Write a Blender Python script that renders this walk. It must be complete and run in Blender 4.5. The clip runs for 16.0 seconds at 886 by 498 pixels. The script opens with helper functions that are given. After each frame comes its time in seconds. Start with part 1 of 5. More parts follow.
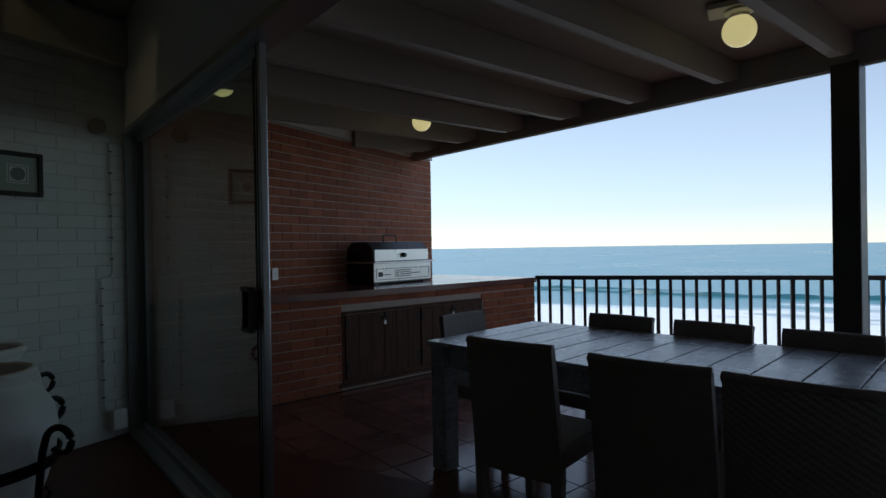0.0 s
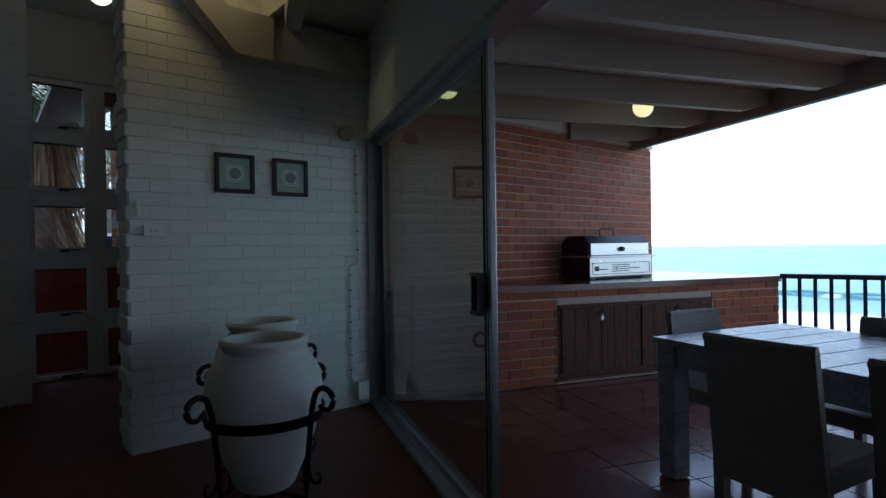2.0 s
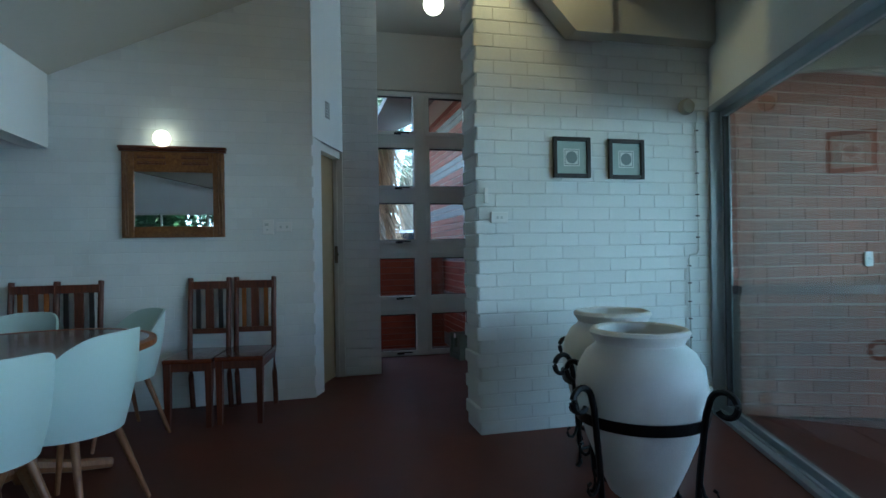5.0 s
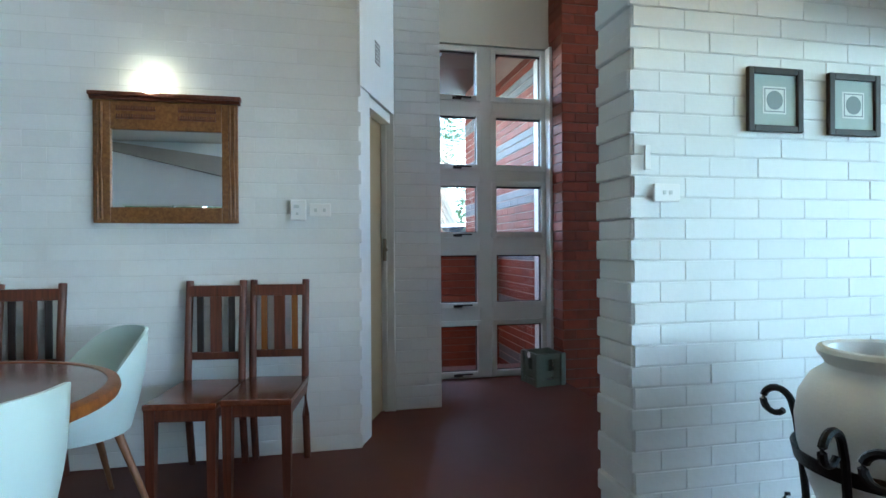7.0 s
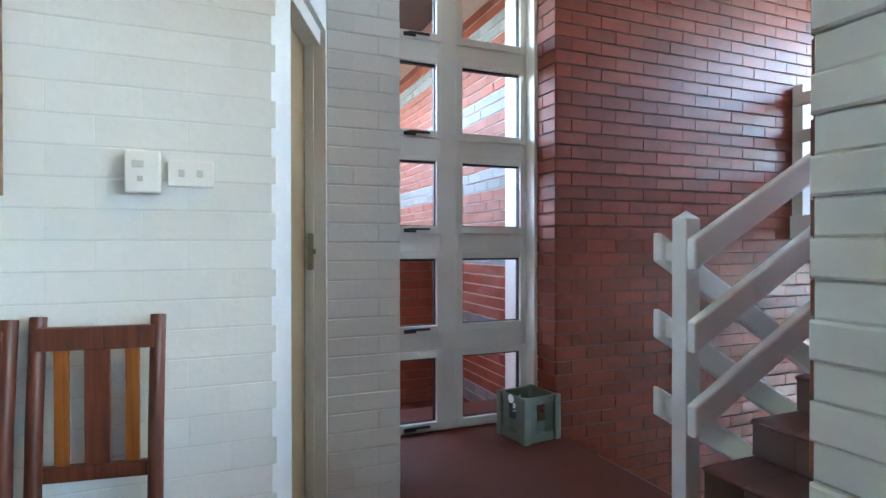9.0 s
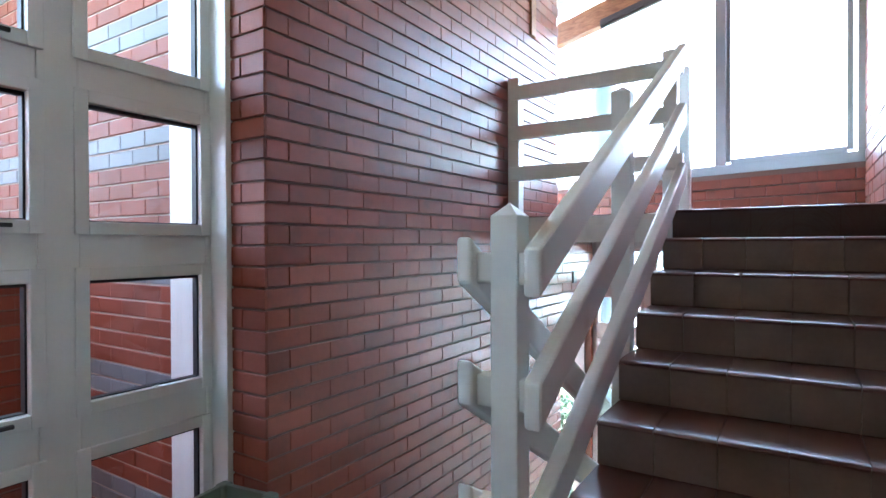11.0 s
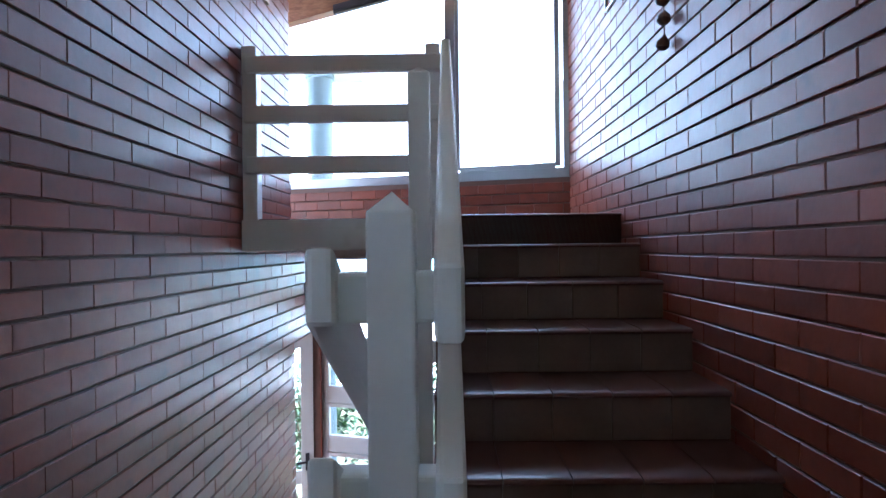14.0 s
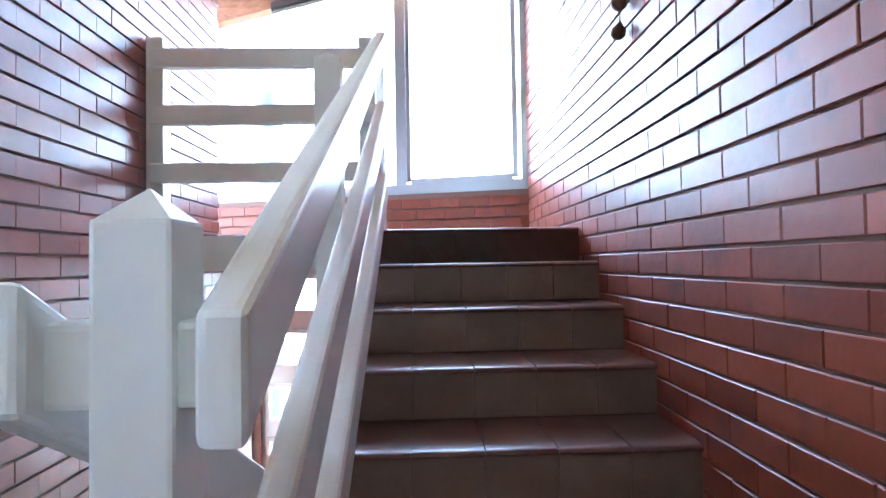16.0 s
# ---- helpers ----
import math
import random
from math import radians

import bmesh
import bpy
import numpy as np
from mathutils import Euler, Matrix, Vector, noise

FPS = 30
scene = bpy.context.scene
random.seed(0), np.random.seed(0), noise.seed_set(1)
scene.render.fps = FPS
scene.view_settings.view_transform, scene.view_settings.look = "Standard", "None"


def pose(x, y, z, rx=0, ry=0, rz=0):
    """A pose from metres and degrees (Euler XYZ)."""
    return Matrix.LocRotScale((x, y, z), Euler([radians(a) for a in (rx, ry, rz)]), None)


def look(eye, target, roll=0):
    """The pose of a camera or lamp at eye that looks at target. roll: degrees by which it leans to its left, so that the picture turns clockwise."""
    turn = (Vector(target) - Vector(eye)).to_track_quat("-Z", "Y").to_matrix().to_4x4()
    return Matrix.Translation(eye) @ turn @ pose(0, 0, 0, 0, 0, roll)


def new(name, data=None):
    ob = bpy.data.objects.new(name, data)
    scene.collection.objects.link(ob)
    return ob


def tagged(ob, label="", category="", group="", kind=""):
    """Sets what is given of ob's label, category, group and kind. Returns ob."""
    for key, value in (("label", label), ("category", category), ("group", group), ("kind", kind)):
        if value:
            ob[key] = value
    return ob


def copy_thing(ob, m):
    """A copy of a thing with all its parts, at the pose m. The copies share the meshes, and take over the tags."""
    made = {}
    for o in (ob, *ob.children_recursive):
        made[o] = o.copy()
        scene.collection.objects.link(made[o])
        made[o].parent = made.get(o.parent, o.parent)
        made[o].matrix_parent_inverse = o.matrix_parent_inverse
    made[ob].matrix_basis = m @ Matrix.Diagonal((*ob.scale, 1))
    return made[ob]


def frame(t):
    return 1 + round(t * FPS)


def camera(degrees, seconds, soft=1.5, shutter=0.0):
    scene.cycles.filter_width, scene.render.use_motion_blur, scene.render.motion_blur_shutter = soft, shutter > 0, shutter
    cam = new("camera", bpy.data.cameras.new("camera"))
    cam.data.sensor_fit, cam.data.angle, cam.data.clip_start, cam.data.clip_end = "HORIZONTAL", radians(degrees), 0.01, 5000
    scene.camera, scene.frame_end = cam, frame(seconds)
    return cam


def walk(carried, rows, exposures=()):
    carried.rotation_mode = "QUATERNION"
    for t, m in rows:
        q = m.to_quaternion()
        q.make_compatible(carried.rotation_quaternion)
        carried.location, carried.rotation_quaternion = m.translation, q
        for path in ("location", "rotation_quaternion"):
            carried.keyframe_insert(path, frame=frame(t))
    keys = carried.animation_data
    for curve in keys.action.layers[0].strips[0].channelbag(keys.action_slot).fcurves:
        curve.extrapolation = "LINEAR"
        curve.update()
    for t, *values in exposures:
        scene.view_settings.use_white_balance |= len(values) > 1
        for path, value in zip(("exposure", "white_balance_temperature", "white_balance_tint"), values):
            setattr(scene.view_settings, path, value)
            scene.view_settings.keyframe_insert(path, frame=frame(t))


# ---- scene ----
cam = camera(77.4, 16.0)
METRES, EYE, TILT, LEAN, TURN = 6.2, 1.30, 0.45, 0.0, 28.9
ROWS = [
    (0.0, 0.0, 0.0, 0.0, -0.01, -0.71, 0.94),
    (0.5, -0.0003, -0.0021, -0.0012, 5.15, -0.67, 1.01),
    (1.0, -0.0035, -0.003, -0.0021, 10.16, -0.71, 1.03),
    (1.5, -0.0083, -0.0039, -0.0038, 15.83, -0.7, 1.03),
    (2.0, -0.0105, -0.0016, -0.007, 21.36, -0.56, 1.02),
    (2.5, -0.0158, -0.0033, -0.0091, 26.04, -0.42, 1.09),
    (3.0, -0.0245, -0.0048, -0.0107, 30.42, -0.4, 1.17),
    (3.5, -0.0331, -0.0053, -0.0125, 35.43, -0.3, 1.23),
    (4.0, -0.0476, -0.0052, -0.0136, 40.42, -0.26, 1.24),
    (4.5, -0.0731, -0.0092, -0.0176, 44.71, -0.13, 1.26),
    (5.0, -0.1064, -0.0158, -0.0177, 47.46, -0.23, 1.23),
    (7.5, -0.3677, 0.0974, -0.0213, 49.18, -0.46, 0.7),
    (8.0, -0.4232, 0.1261, -0.0185, 47.5, -0.52, 0.65),
    (8.5, -0.478, 0.1597, -0.02, 44.41, -0.49, 0.61),
    (9.0, -0.5201, 0.1909, -0.0199, 39.05, -0.71, 0.34),
    (9.5, -0.5598, 0.2204, -0.0176, 27.45, -0.82, 0.29),
    (12.0, -0.6914, 0.4389, -0.0157, -7.05, -0.85, 0.13),
    (12.5, -0.7063, 0.4604, -0.0161, -13.69, -0.81, 0.09),
    (13.0, -0.7069, 0.466, -0.0154, -20.1, -0.77, 0.19),
    (13.5, -0.7043, 0.4656, -0.0149, -25.4, -0.66, 0.31),
    (14.0, -0.6985, 0.4658, -0.0133, -28.45, -0.5, 0.44),
    (14.5, -0.6878, 0.4674, -0.0092, -29.87, -0.4, 0.53),
    (15.0, -0.6766, 0.4701, -0.0072, -30.32, 0.35, 0.62),
    (15.5, -0.6669, 0.4773, -0.0084, -30.59, 1.06, 0.69),
    (16.0, -0.6415, 0.5036, -0.0112, -31.0, 1.11, 0.73),
]
walk(cam, [(t, pose(0, 0, EYE, TILT, LEAN, TURN) @ pose(METRES * x, METRES * y, METRES * z, 90 + pitch, roll, yaw)) for t, x, y, z, yaw, pitch, roll in ROWS],
     exposures=[(0.0, -0.12, 5950, 8), (1.0, -0.2, 5950, 8), (1.5, -0.05, 5800, 8), (2.0, 1.0, 5450, 7), (2.5, 1.8, 5100, 6), (3.0, 2.1, 4850, 3), (3.5, 2.32, 4700, 0), (4.4, 2.85, 4750, -2), (5.0, 2.95, 4850, -2), (7.3, 4.5, 5300, 5), (8.1, 4.85, 5450, 6),
                (9.0, 5.0, 5600, 7), (9.7, 5.05, 5650, 7), (12.0, 4.6, 5550, 9), (13.0, 3.75, 5400, 12), (14.0, 3.8, 5300, 12), (15.0, 4.7, 5450, 12), (16.0, 5.4, 5500, 12)])
import functools


# ---- world, sun, exposure ----
SUN_EL, SUN_ROT = radians(62), radians(292)
world = bpy.data.worlds.new("sky")
scene.world = world
world.use_nodes = True
wn = world.node_tree.nodes
sky = wn.new("ShaderNodeTexSky")
sky.sky_type, sky.sun_disc, sky.sun_elevation, sky.sun_rotation = "NISHITA", False, SUN_EL, SUN_ROT
sky.air_density, sky.dust_density, sky.ozone_density = 1.05, 0.0, 3.8
haze = wn.new("ShaderNodeHueSaturation")
haze.inputs["Saturation"].default_value = 0.58
world.node_tree.links.new(sky.outputs[0], haze.inputs["Color"])
world.node_tree.links.new(haze.outputs[0], wn["Background"].inputs[0])
wn["Background"].inputs[1].default_value = 0.15
sun = new("sun", bpy.data.lights.new("sun", "SUN"))
sun.data.energy, sun.data.angle, sun.data.color = 3.0, radians(0.55), (1.0, 0.95, 0.87)
sun.matrix_world = look((math.sin(SUN_ROT) * 20, math.cos(SUN_ROT) * 20, 20 * math.tan(SUN_EL)), (0, 0, 0))


# ---- materials ----
def mat(name, base, rough=0.6, metal=0.0, vary=0.12, scale=6.0, fine=90.0, bump=0.15, stain=None, emit=0.0, random_piece=0.0, spec=0.5, coat=0.0, uneven=0.1):
    """A surface with two scales of colour change, uneven gloss and fine relief; random_piece varies it from piece to piece."""
    m = bpy.data.materials.new(name)
    m.use_nodes = True
    t = m.node_tree
    b = t.nodes["Principled BSDF"]
    big, small = t.nodes.new("ShaderNodeTexNoise"), t.nodes.new("ShaderNodeTexNoise")
    big.inputs["Scale"].default_value, big.inputs["Detail"].default_value = scale, 6
    small.inputs["Scale"].default_value, small.inputs["Detail"].default_value = fine, 4
    geo = t.nodes.new("ShaderNodeNewGeometry")
    for n in (big, small):
        t.links.new(geo.outputs["Position"], n.inputs["Vector"])
    dark, light = [c * (1 - vary) for c in base], [min(1, c * (1 + vary)) for c in base]
    ramp = t.nodes.new("ShaderNodeMix")
    ramp.data_type = "RGBA"
    ramp.inputs[6].default_value, ramp.inputs[7].default_value = (*dark, 1), (*light, 1)
    add = t.nodes.new("ShaderNodeMath")
    add.operation = "MULTIPLY_ADD"
    t.links.new(small.outputs[0], add.inputs[0])
    add.inputs[1].default_value = 0.45
    sub = t.nodes.new("ShaderNodeMath")
    sub.operation = "SUBTRACT"
    t.links.new(big.outputs[0], sub.inputs[0])
    sub.inputs[1].default_value = 0.22
    t.links.new(sub.outputs[0], add.inputs[2])
    t.links.new(add.outputs[0], ramp.inputs[0])
    colour = ramp.outputs[2]
    if random_piece:
        oi = t.nodes.new("ShaderNodeObjectInfo")
        s = t.nodes.new("ShaderNodeMath")
        s.operation = "ADD"
        t.links.new(oi.outputs["Random"], s.inputs[0])
        t.links.new(geo.outputs["Random Per Island"], s.inputs[1])
        f = t.nodes.new("ShaderNodeMath")
        f.operation = "FRACT"
        t.links.new(s.outputs[0], f.inputs[0])
        mr = t.nodes.new("ShaderNodeMapRange")
        mr.inputs[3].default_value, mr.inputs[4].default_value = 1 - random_piece, 1 + random_piece
        t.links.new(f.outputs[0], mr.inputs[0])
        hs = t.nodes.new("ShaderNodeHueSaturation")
        t.links.new(mr.outputs[0], hs.inputs["Value"])
        t.links.new(colour, hs.inputs["Color"])
        colour = hs.outputs[0]
    if stain:
        st = t.nodes.new("ShaderNodeTexNoise")
        st.inputs["Scale"].default_value, st.inputs["Detail"].default_value = stain[1], 8
        t.links.new(geo.outputs["Position"], st.inputs["Vector"])
        mr2 = t.nodes.new("ShaderNodeMapRange")
        mr2.inputs[1].default_value, mr2.inputs[2].default_value = stain[2], stain[2] + 0.15
        mr2.inputs[4].default_value = stain[3]
        t.links.new(st.outputs[0], mr2.inputs[0])
        mx = t.nodes.new("ShaderNodeMix")
        mx.data_type = "RGBA"
        mx.inputs[7].default_value = (*stain[0], 1)
        t.links.new(mr2.outputs[0], mx.inputs[0])
        t.links.new(colour, mx.inputs[6])
        colour = mx.outputs[2]
    t.links.new(colour, b.inputs["Base Color"])
    rr = t.nodes.new("ShaderNodeMapRange")
    rr.inputs[3].default_value, rr.inputs[4].default_value = max(0.02, rough - uneven), min(1, rough + uneven)
    t.links.new(big.outputs[0], rr.inputs[0])
    t.links.new(rr.outputs[0], b.inputs["Roughness"])
    b.inputs["Metallic"].default_value = metal
    b.inputs["Specular IOR Level"].default_value = spec
    b.inputs["Coat Weight"].default_value = coat
    b.inputs["Coat Roughness"].default_value = 0.12
    if bump:
        bp = t.nodes.new("ShaderNodeBump")
        bp.inputs["Strength"].default_value, bp.inputs["Distance"].default_value = bump, 0.004
        t.links.new(small.outputs[0], bp.inputs["Height"])
        t.links.new(bp.outputs[0], b.inputs["Normal"])
    if emit:
        b.inputs["Emission Color"].default_value = (*base, 1)
        b.inputs["Emission Strength"].default_value = emit
    return m


def wood_mat(name, dark, light, rough=0.4, axis="X", scale=9.0, coat=0.0):
    """Timber with stretched grain along one axis of the thing itself."""
    m = mat(name, [(a + b) / 2 for a, b in zip(dark, light)], rough, bump=0.1, coat=coat)
    t = m.node_tree
    b = t.nodes["Principled BSDF"]
    co, mp, no = t.nodes.new("ShaderNodeTexCoord"), t.nodes.new("ShaderNodeMapping"), t.nodes.new("ShaderNodeTexNoise")
    mp.inputs["Scale"].default_value = [scale * (0.12 if a == axis else 2.2) for a in "XYZ"]
    no.inputs["Scale"].default_value, no.inputs["Detail"].default_value, no.inputs["Distortion"].default_value = 2.5, 8, 0.8
    oi = t.nodes.new("ShaderNodeObjectInfo")
    ad = t.nodes.new("ShaderNodeVectorMath")
    ad.operation = "ADD"
    t.links.new(co.outputs["Object"], ad.inputs[0])
    t.links.new(oi.outputs["Random"], ad.inputs[1])
    t.links.new(ad.outputs[0], mp.inputs[0])
    t.links.new(mp.outputs[0], no.inputs["Vector"])
    mr = t.nodes.new("ShaderNodeMapRange")
    mr.inputs[1].default_value, mr.inputs[2].default_value = 0.3, 0.7
    t.links.new(no.outputs[0], mr.inputs[0])
    mx = t.nodes.new("ShaderNodeMix")
    mx.data_type = "RGBA"
    mx.inputs[6].default_value, mx.inputs[7].default_value = (*dark, 1), (*light, 1)
    t.links.new(mr.outputs[0], mx.inputs[0])
    t.links.new(mx.outputs[2], b.inputs["Base Color"])
    return m


def glass_mat(name, tint=(0.97, 0.99, 0.98), rough=0.0, sheen=0.035):
    m = bpy.data.materials.new(name)
    m.use_nodes = True
    t = m.node_tree
    t.nodes.clear()
    out, mix = t.nodes.new("ShaderNodeOutputMaterial"), t.nodes.new("ShaderNodeMixShader")
    tr, gl, lw, fr = t.nodes.new("ShaderNodeBsdfTransparent"), t.nodes.new("ShaderNodeBsdfGlossy"), t.nodes.new("ShaderNodeLayerWeight"), t.nodes.new("ShaderNodeMath")
    tr.inputs[0].default_value = (*tint, 1)
    gl.inputs["Roughness"].default_value = rough
    lw.inputs[0].default_value = 0.5
    fr.operation = "POWER"
    fr.inputs[1].default_value = 4.0
    t.links.new(lw.outputs["Facing"], fr.inputs[0])
    base = t.nodes.new("ShaderNodeMath")
    base.operation = "MULTIPLY_ADD"
    base.inputs[1].default_value, base.inputs[2].default_value = 0.9, sheen
    t.links.new(fr.outputs[0], base.inputs[0])
    t.links.new(base.outputs[0], mix.inputs[0])
    t.links.new(tr.outputs[0], mix.inputs[1])
    t.links.new(gl.outputs[0], mix.inputs[2])
    t.links.new(mix.outputs[0], out.inputs[0])
    return m


WHITE_BRICK = mat("white painted brick", (0.79, 0.81, 0.80), 0.5, vary=0.05, scale=2.5, fine=45, bump=0.25, random_piece=0.03, stain=((0.55, 0.53, 0.47), 1.8, 0.62, 0.25))
WHITE_MORTAR = mat("white painted joints", (0.72, 0.74, 0.73), 0.6, vary=0.08, bump=0.4)
WHITE_WALL = mat("white painted plaster", (0.76, 0.78, 0.77), 0.55, vary=0.04, scale=1.7, fine=40, bump=0.2)
CREAM_WALL = mat("cream painted wall", (0.7, 0.62, 0.46), 0.6, vary=0.05, scale=1.5, bump=0.15)
CEILING = mat("off-white ceiling board", (0.56, 0.54, 0.48), 0.65, vary=0.06, scale=1.2, fine=30, bump=0.1)
PATIO_CEILING = mat("weathered grey-beige roof board", (0.33, 0.30, 0.26), 0.6, vary=0.1, scale=1.6, fine=30, bump=0.15)
# Yellowish cream, darkened in the base colour for the doorway's shade.
DOOR_CREAM = mat("yellowish cream door paint darkened for shade", (0.33, 0.235, 0.115), 0.45, vary=0.05, scale=1.5, bump=0.15)
RED_BRICK = mat("glazed red face brick", (0.21, 0.047, 0.023), 0.38, vary=0.25, scale=7, fine=30, bump=0.22, random_piece=0.2, spec=0.45, uneven=0.14, stain=((0.10, 0.032, 0.022), 9.0, 0.56, 0.5))
PATIO_BRICK = mat("weathered red face brick", (0.26, 0.083, 0.041), 0.65, spec=0.2, vary=0.28, scale=6, fine=60, bump=0.35, random_piece=0.2, stain=((0.31, 0.18, 0.14), 1.1, 0.55, 0.35))
MATT_BRICK = mat("matt red face brick", (0.19, 0.046, 0.024), 0.6, vary=0.22, scale=5, fine=60, bump=0.3, random_piece=0.16, spec=0.3)
MORTAR = mat("dark red-brown mortar", (0.17, 0.10, 0.075), 0.85, vary=0.2, scale=14, bump=0.5)
PALE_MORTAR = mat("pale mortar", (0.42, 0.35, 0.30), 0.85, vary=0.2, scale=14, bump=0.5)
FLOOR_TILE = mat("polished red oxide floor", (0.105, 0.031, 0.02), 0.48, vary=0.22, scale=1.6, fine=14, bump=0.05, spec=0.3, stain=((0.075, 0.026, 0.018), 2.2, 0.55, 0.5))
PATIO_TILE = mat("terracotta patio tile", (0.15, 0.062, 0.052), 0.18, vary=0.3, scale=4, fine=40, bump=0.15, random_piece=0.16)
GROUT = mat("floor grout", (0.09, 0.06, 0.05), 0.8, bump=0.3)
STEP_TILE = mat("dark red quarry tile", (0.13, 0.056, 0.044), 0.34, vary=0.2, scale=8, fine=60, bump=0, random_piece=0.08, coat=0.3)
RISER_TILE = mat("dark brown quarry riser tile", (0.15, 0.095, 0.07), 0.4, vary=0.3, scale=9, fine=50, bump=0.12, random_piece=0.06)
WHITE_WOOD = mat("worn white painted timber", (0.76, 0.77, 0.74), 0.38, vary=0.05, scale=5, fine=45, bump=0.25, stain=((0.5, 0.47, 0.38), 5, 0.64, 0.4))
WINDOW_PAINT = mat("grey-white painted window timber", (0.66, 0.66, 0.63), 0.4, vary=0.06, scale=5, bump=0.2)
ALU = mat("natural aluminium", (0.42, 0.45, 0.48), 0.36, metal=0.9, vary=0.05, scale=12, bump=0.05)
DARK_RUBBER = mat("black rubber seal", (0.015, 0.015, 0.016), 0.6, bump=0.1)
BLACK_IRON = mat("black wrought iron", (0.012, 0.012, 0.014), 0.42, metal=0.6, vary=0.3, scale=20, bump=0.4)
BLACK_PAINT = mat("black painted rail", (0.018, 0.017, 0.018), 0.4, vary=0.3, scale=15, bump=0.2)
POT_CLAY = mat("whitewashed clay", (0.79, 0.79, 0.77), 0.62, vary=0.07, scale=7, fine=120, bump=0.3, stain=((0.5, 0.47, 0.42), 3, 0.6, 0.3))
DARK_WOOD = wood_mat("dark red-brown hardwood", (0.06, 0.015, 0.007), (0.15, 0.04, 0.017), 0.42, "Z", coat=0.05)
MID_WOOD = wood_mat("honey brown carved wood", (0.13, 0.048, 0.011), (0.25, 0.11, 0.028), 0.4, "X")
CAB_WOOD = wood_mat("weathered brown cabinet board", (0.045, 0.021, 0.014), (0.105, 0.052, 0.034), 0.6, "Z")
# Weathered grey; the blue in both tones paints in reflected sky.
TABLE_WOOD = wood_mat("weathered grey plank with sky sheen tint", (0.17, 0.18, 0.20), (0.33, 0.35, 0.38), 0.28, "Y")
BEECH = wood_mat("red-brown beech", (0.2, 0.085, 0.035), (0.31, 0.15, 0.065), 0.4, "Z")
RATTAN = mat("grey-brown woven wicker", (0.17, 0.152, 0.14), 0.55, vary=0.2, scale=25, fine=160, bump=0.5)
SHELL = mat("pale mint moulded shell", (0.62, 0.73, 0.68), 0.45, vary=0.03, scale=3, bump=0.05)
STEEL = mat("brushed stainless steel", (0.62, 0.62, 0.62), 0.3, metal=1.0, vary=0.04, scale=6, bump=0.0)
BLACK_HOOD = mat("black enamel", (0.014, 0.013, 0.014), 0.3, vary=0.3, scale=10, bump=0.1)
PLASTIC = mat("white switch plastic", (0.84, 0.84, 0.82), 0.35, vary=0.03, bump=0.02)
GLOBE = mat("lit opal glass globe", (1.0, 0.86, 0.55), 0.3, emit=0.8, vary=0.0, bump=0)
WARM_GLOBE = mat("warm lit globe", (1.0, 0.72, 0.3), 0.3, emit=5.0, vary=0.0, bump=0)
PATIO_GLOBE = mat("lit cream opal globe", (1.0, 0.84, 0.36), 0.3, emit=0.52, vary=0.0, bump=0)
CRATE = mat("grey-green crate plastic", (0.13, 0.165, 0.13), 0.45, vary=0.1, bump=0.15)
GLASS = glass_mat("window glass")
DOOR_GLASS = glass_mat("grey tinted door glass", (0.76, 0.82, 0.78), sheen=0.075)
MIRROR = mat("mirror silver", (0.9, 0.9, 0.9), 0.02, metal=1.0, vary=0, bump=0)
silver = MIRROR.node_tree.nodes["Principled BSDF"].inputs["Roughness"]
MIRROR.node_tree.links.remove(silver.links[0])
silver.default_value = 0.0
CAB_WOOD.node_tree.nodes["Principled BSDF"].inputs["Specular IOR Level"].default_value = 0.15


# ---- building blocks ----
def box(bm, x0, x1, y0, y1, z0, z1, bevel=0.0, m=None):
    r = bmesh.ops.create_cube(bm, size=1)
    bmesh.ops.transform(bm, matrix=Matrix.Translation(((x0 + x1) / 2, (y0 + y1) / 2, (z0 + z1) / 2)) @ Matrix.Diagonal((abs(x1 - x0), abs(y1 - y0), abs(z1 - z0), 1)), verts=r["verts"])
    if bevel:
        es = list({e for v in r["verts"] for e in v.link_edges})
        out = bmesh.ops.bevel(bm, geom=es, offset=bevel, segments=2, affect="EDGES", profile=0.6)
        vs = list({v for f in out["faces"] for v in f.verts} | {v for v in r["verts"] if v.is_valid})
    else:
        vs = r["verts"]
    if m is not None:
        bmesh.ops.transform(bm, matrix=m, verts=vs)
    return vs


def prism(bm, poly, h0, h1, to=lambda a, b, h: (a, b, h)):
    """A flat outline carried from h0 to h1; to() says which way the outline lies."""
    lo, hi = [bm.verts.new(to(a, b, h0)) for a, b in poly], [bm.verts.new(to(a, b, h1)) for a, b in poly]
    bm.faces.new(lo), bm.faces.new(hi[::-1])
    for i in range(len(poly)):
        j = (i + 1) % len(poly)
        bm.faces.new((lo[j], lo[i], hi[i], hi[j]))
    bmesh.ops.recalc_face_normals(bm, faces=bm.faces[:])


def lathe(bm, outline, n=32, m=None):
    rings = []
    for r, z in outline:
        rings.append([bm.verts.new((r * math.cos(2 * math.pi * k / n), r * math.sin(2 * math.pi * k / n), z)) for k in range(n)])
    for a, b in zip(rings, rings[1:]):
        for k in range(n):
            bm.faces.new((a[k], a[(k + 1) % n], b[(k + 1) % n], b[k]))
    bm.faces.new(rings[0][::-1]), bm.faces.new(rings[-1])
    if m is not None:
        bmesh.ops.transform(bm, matrix=m, verts=[v for r in rings for v in r])


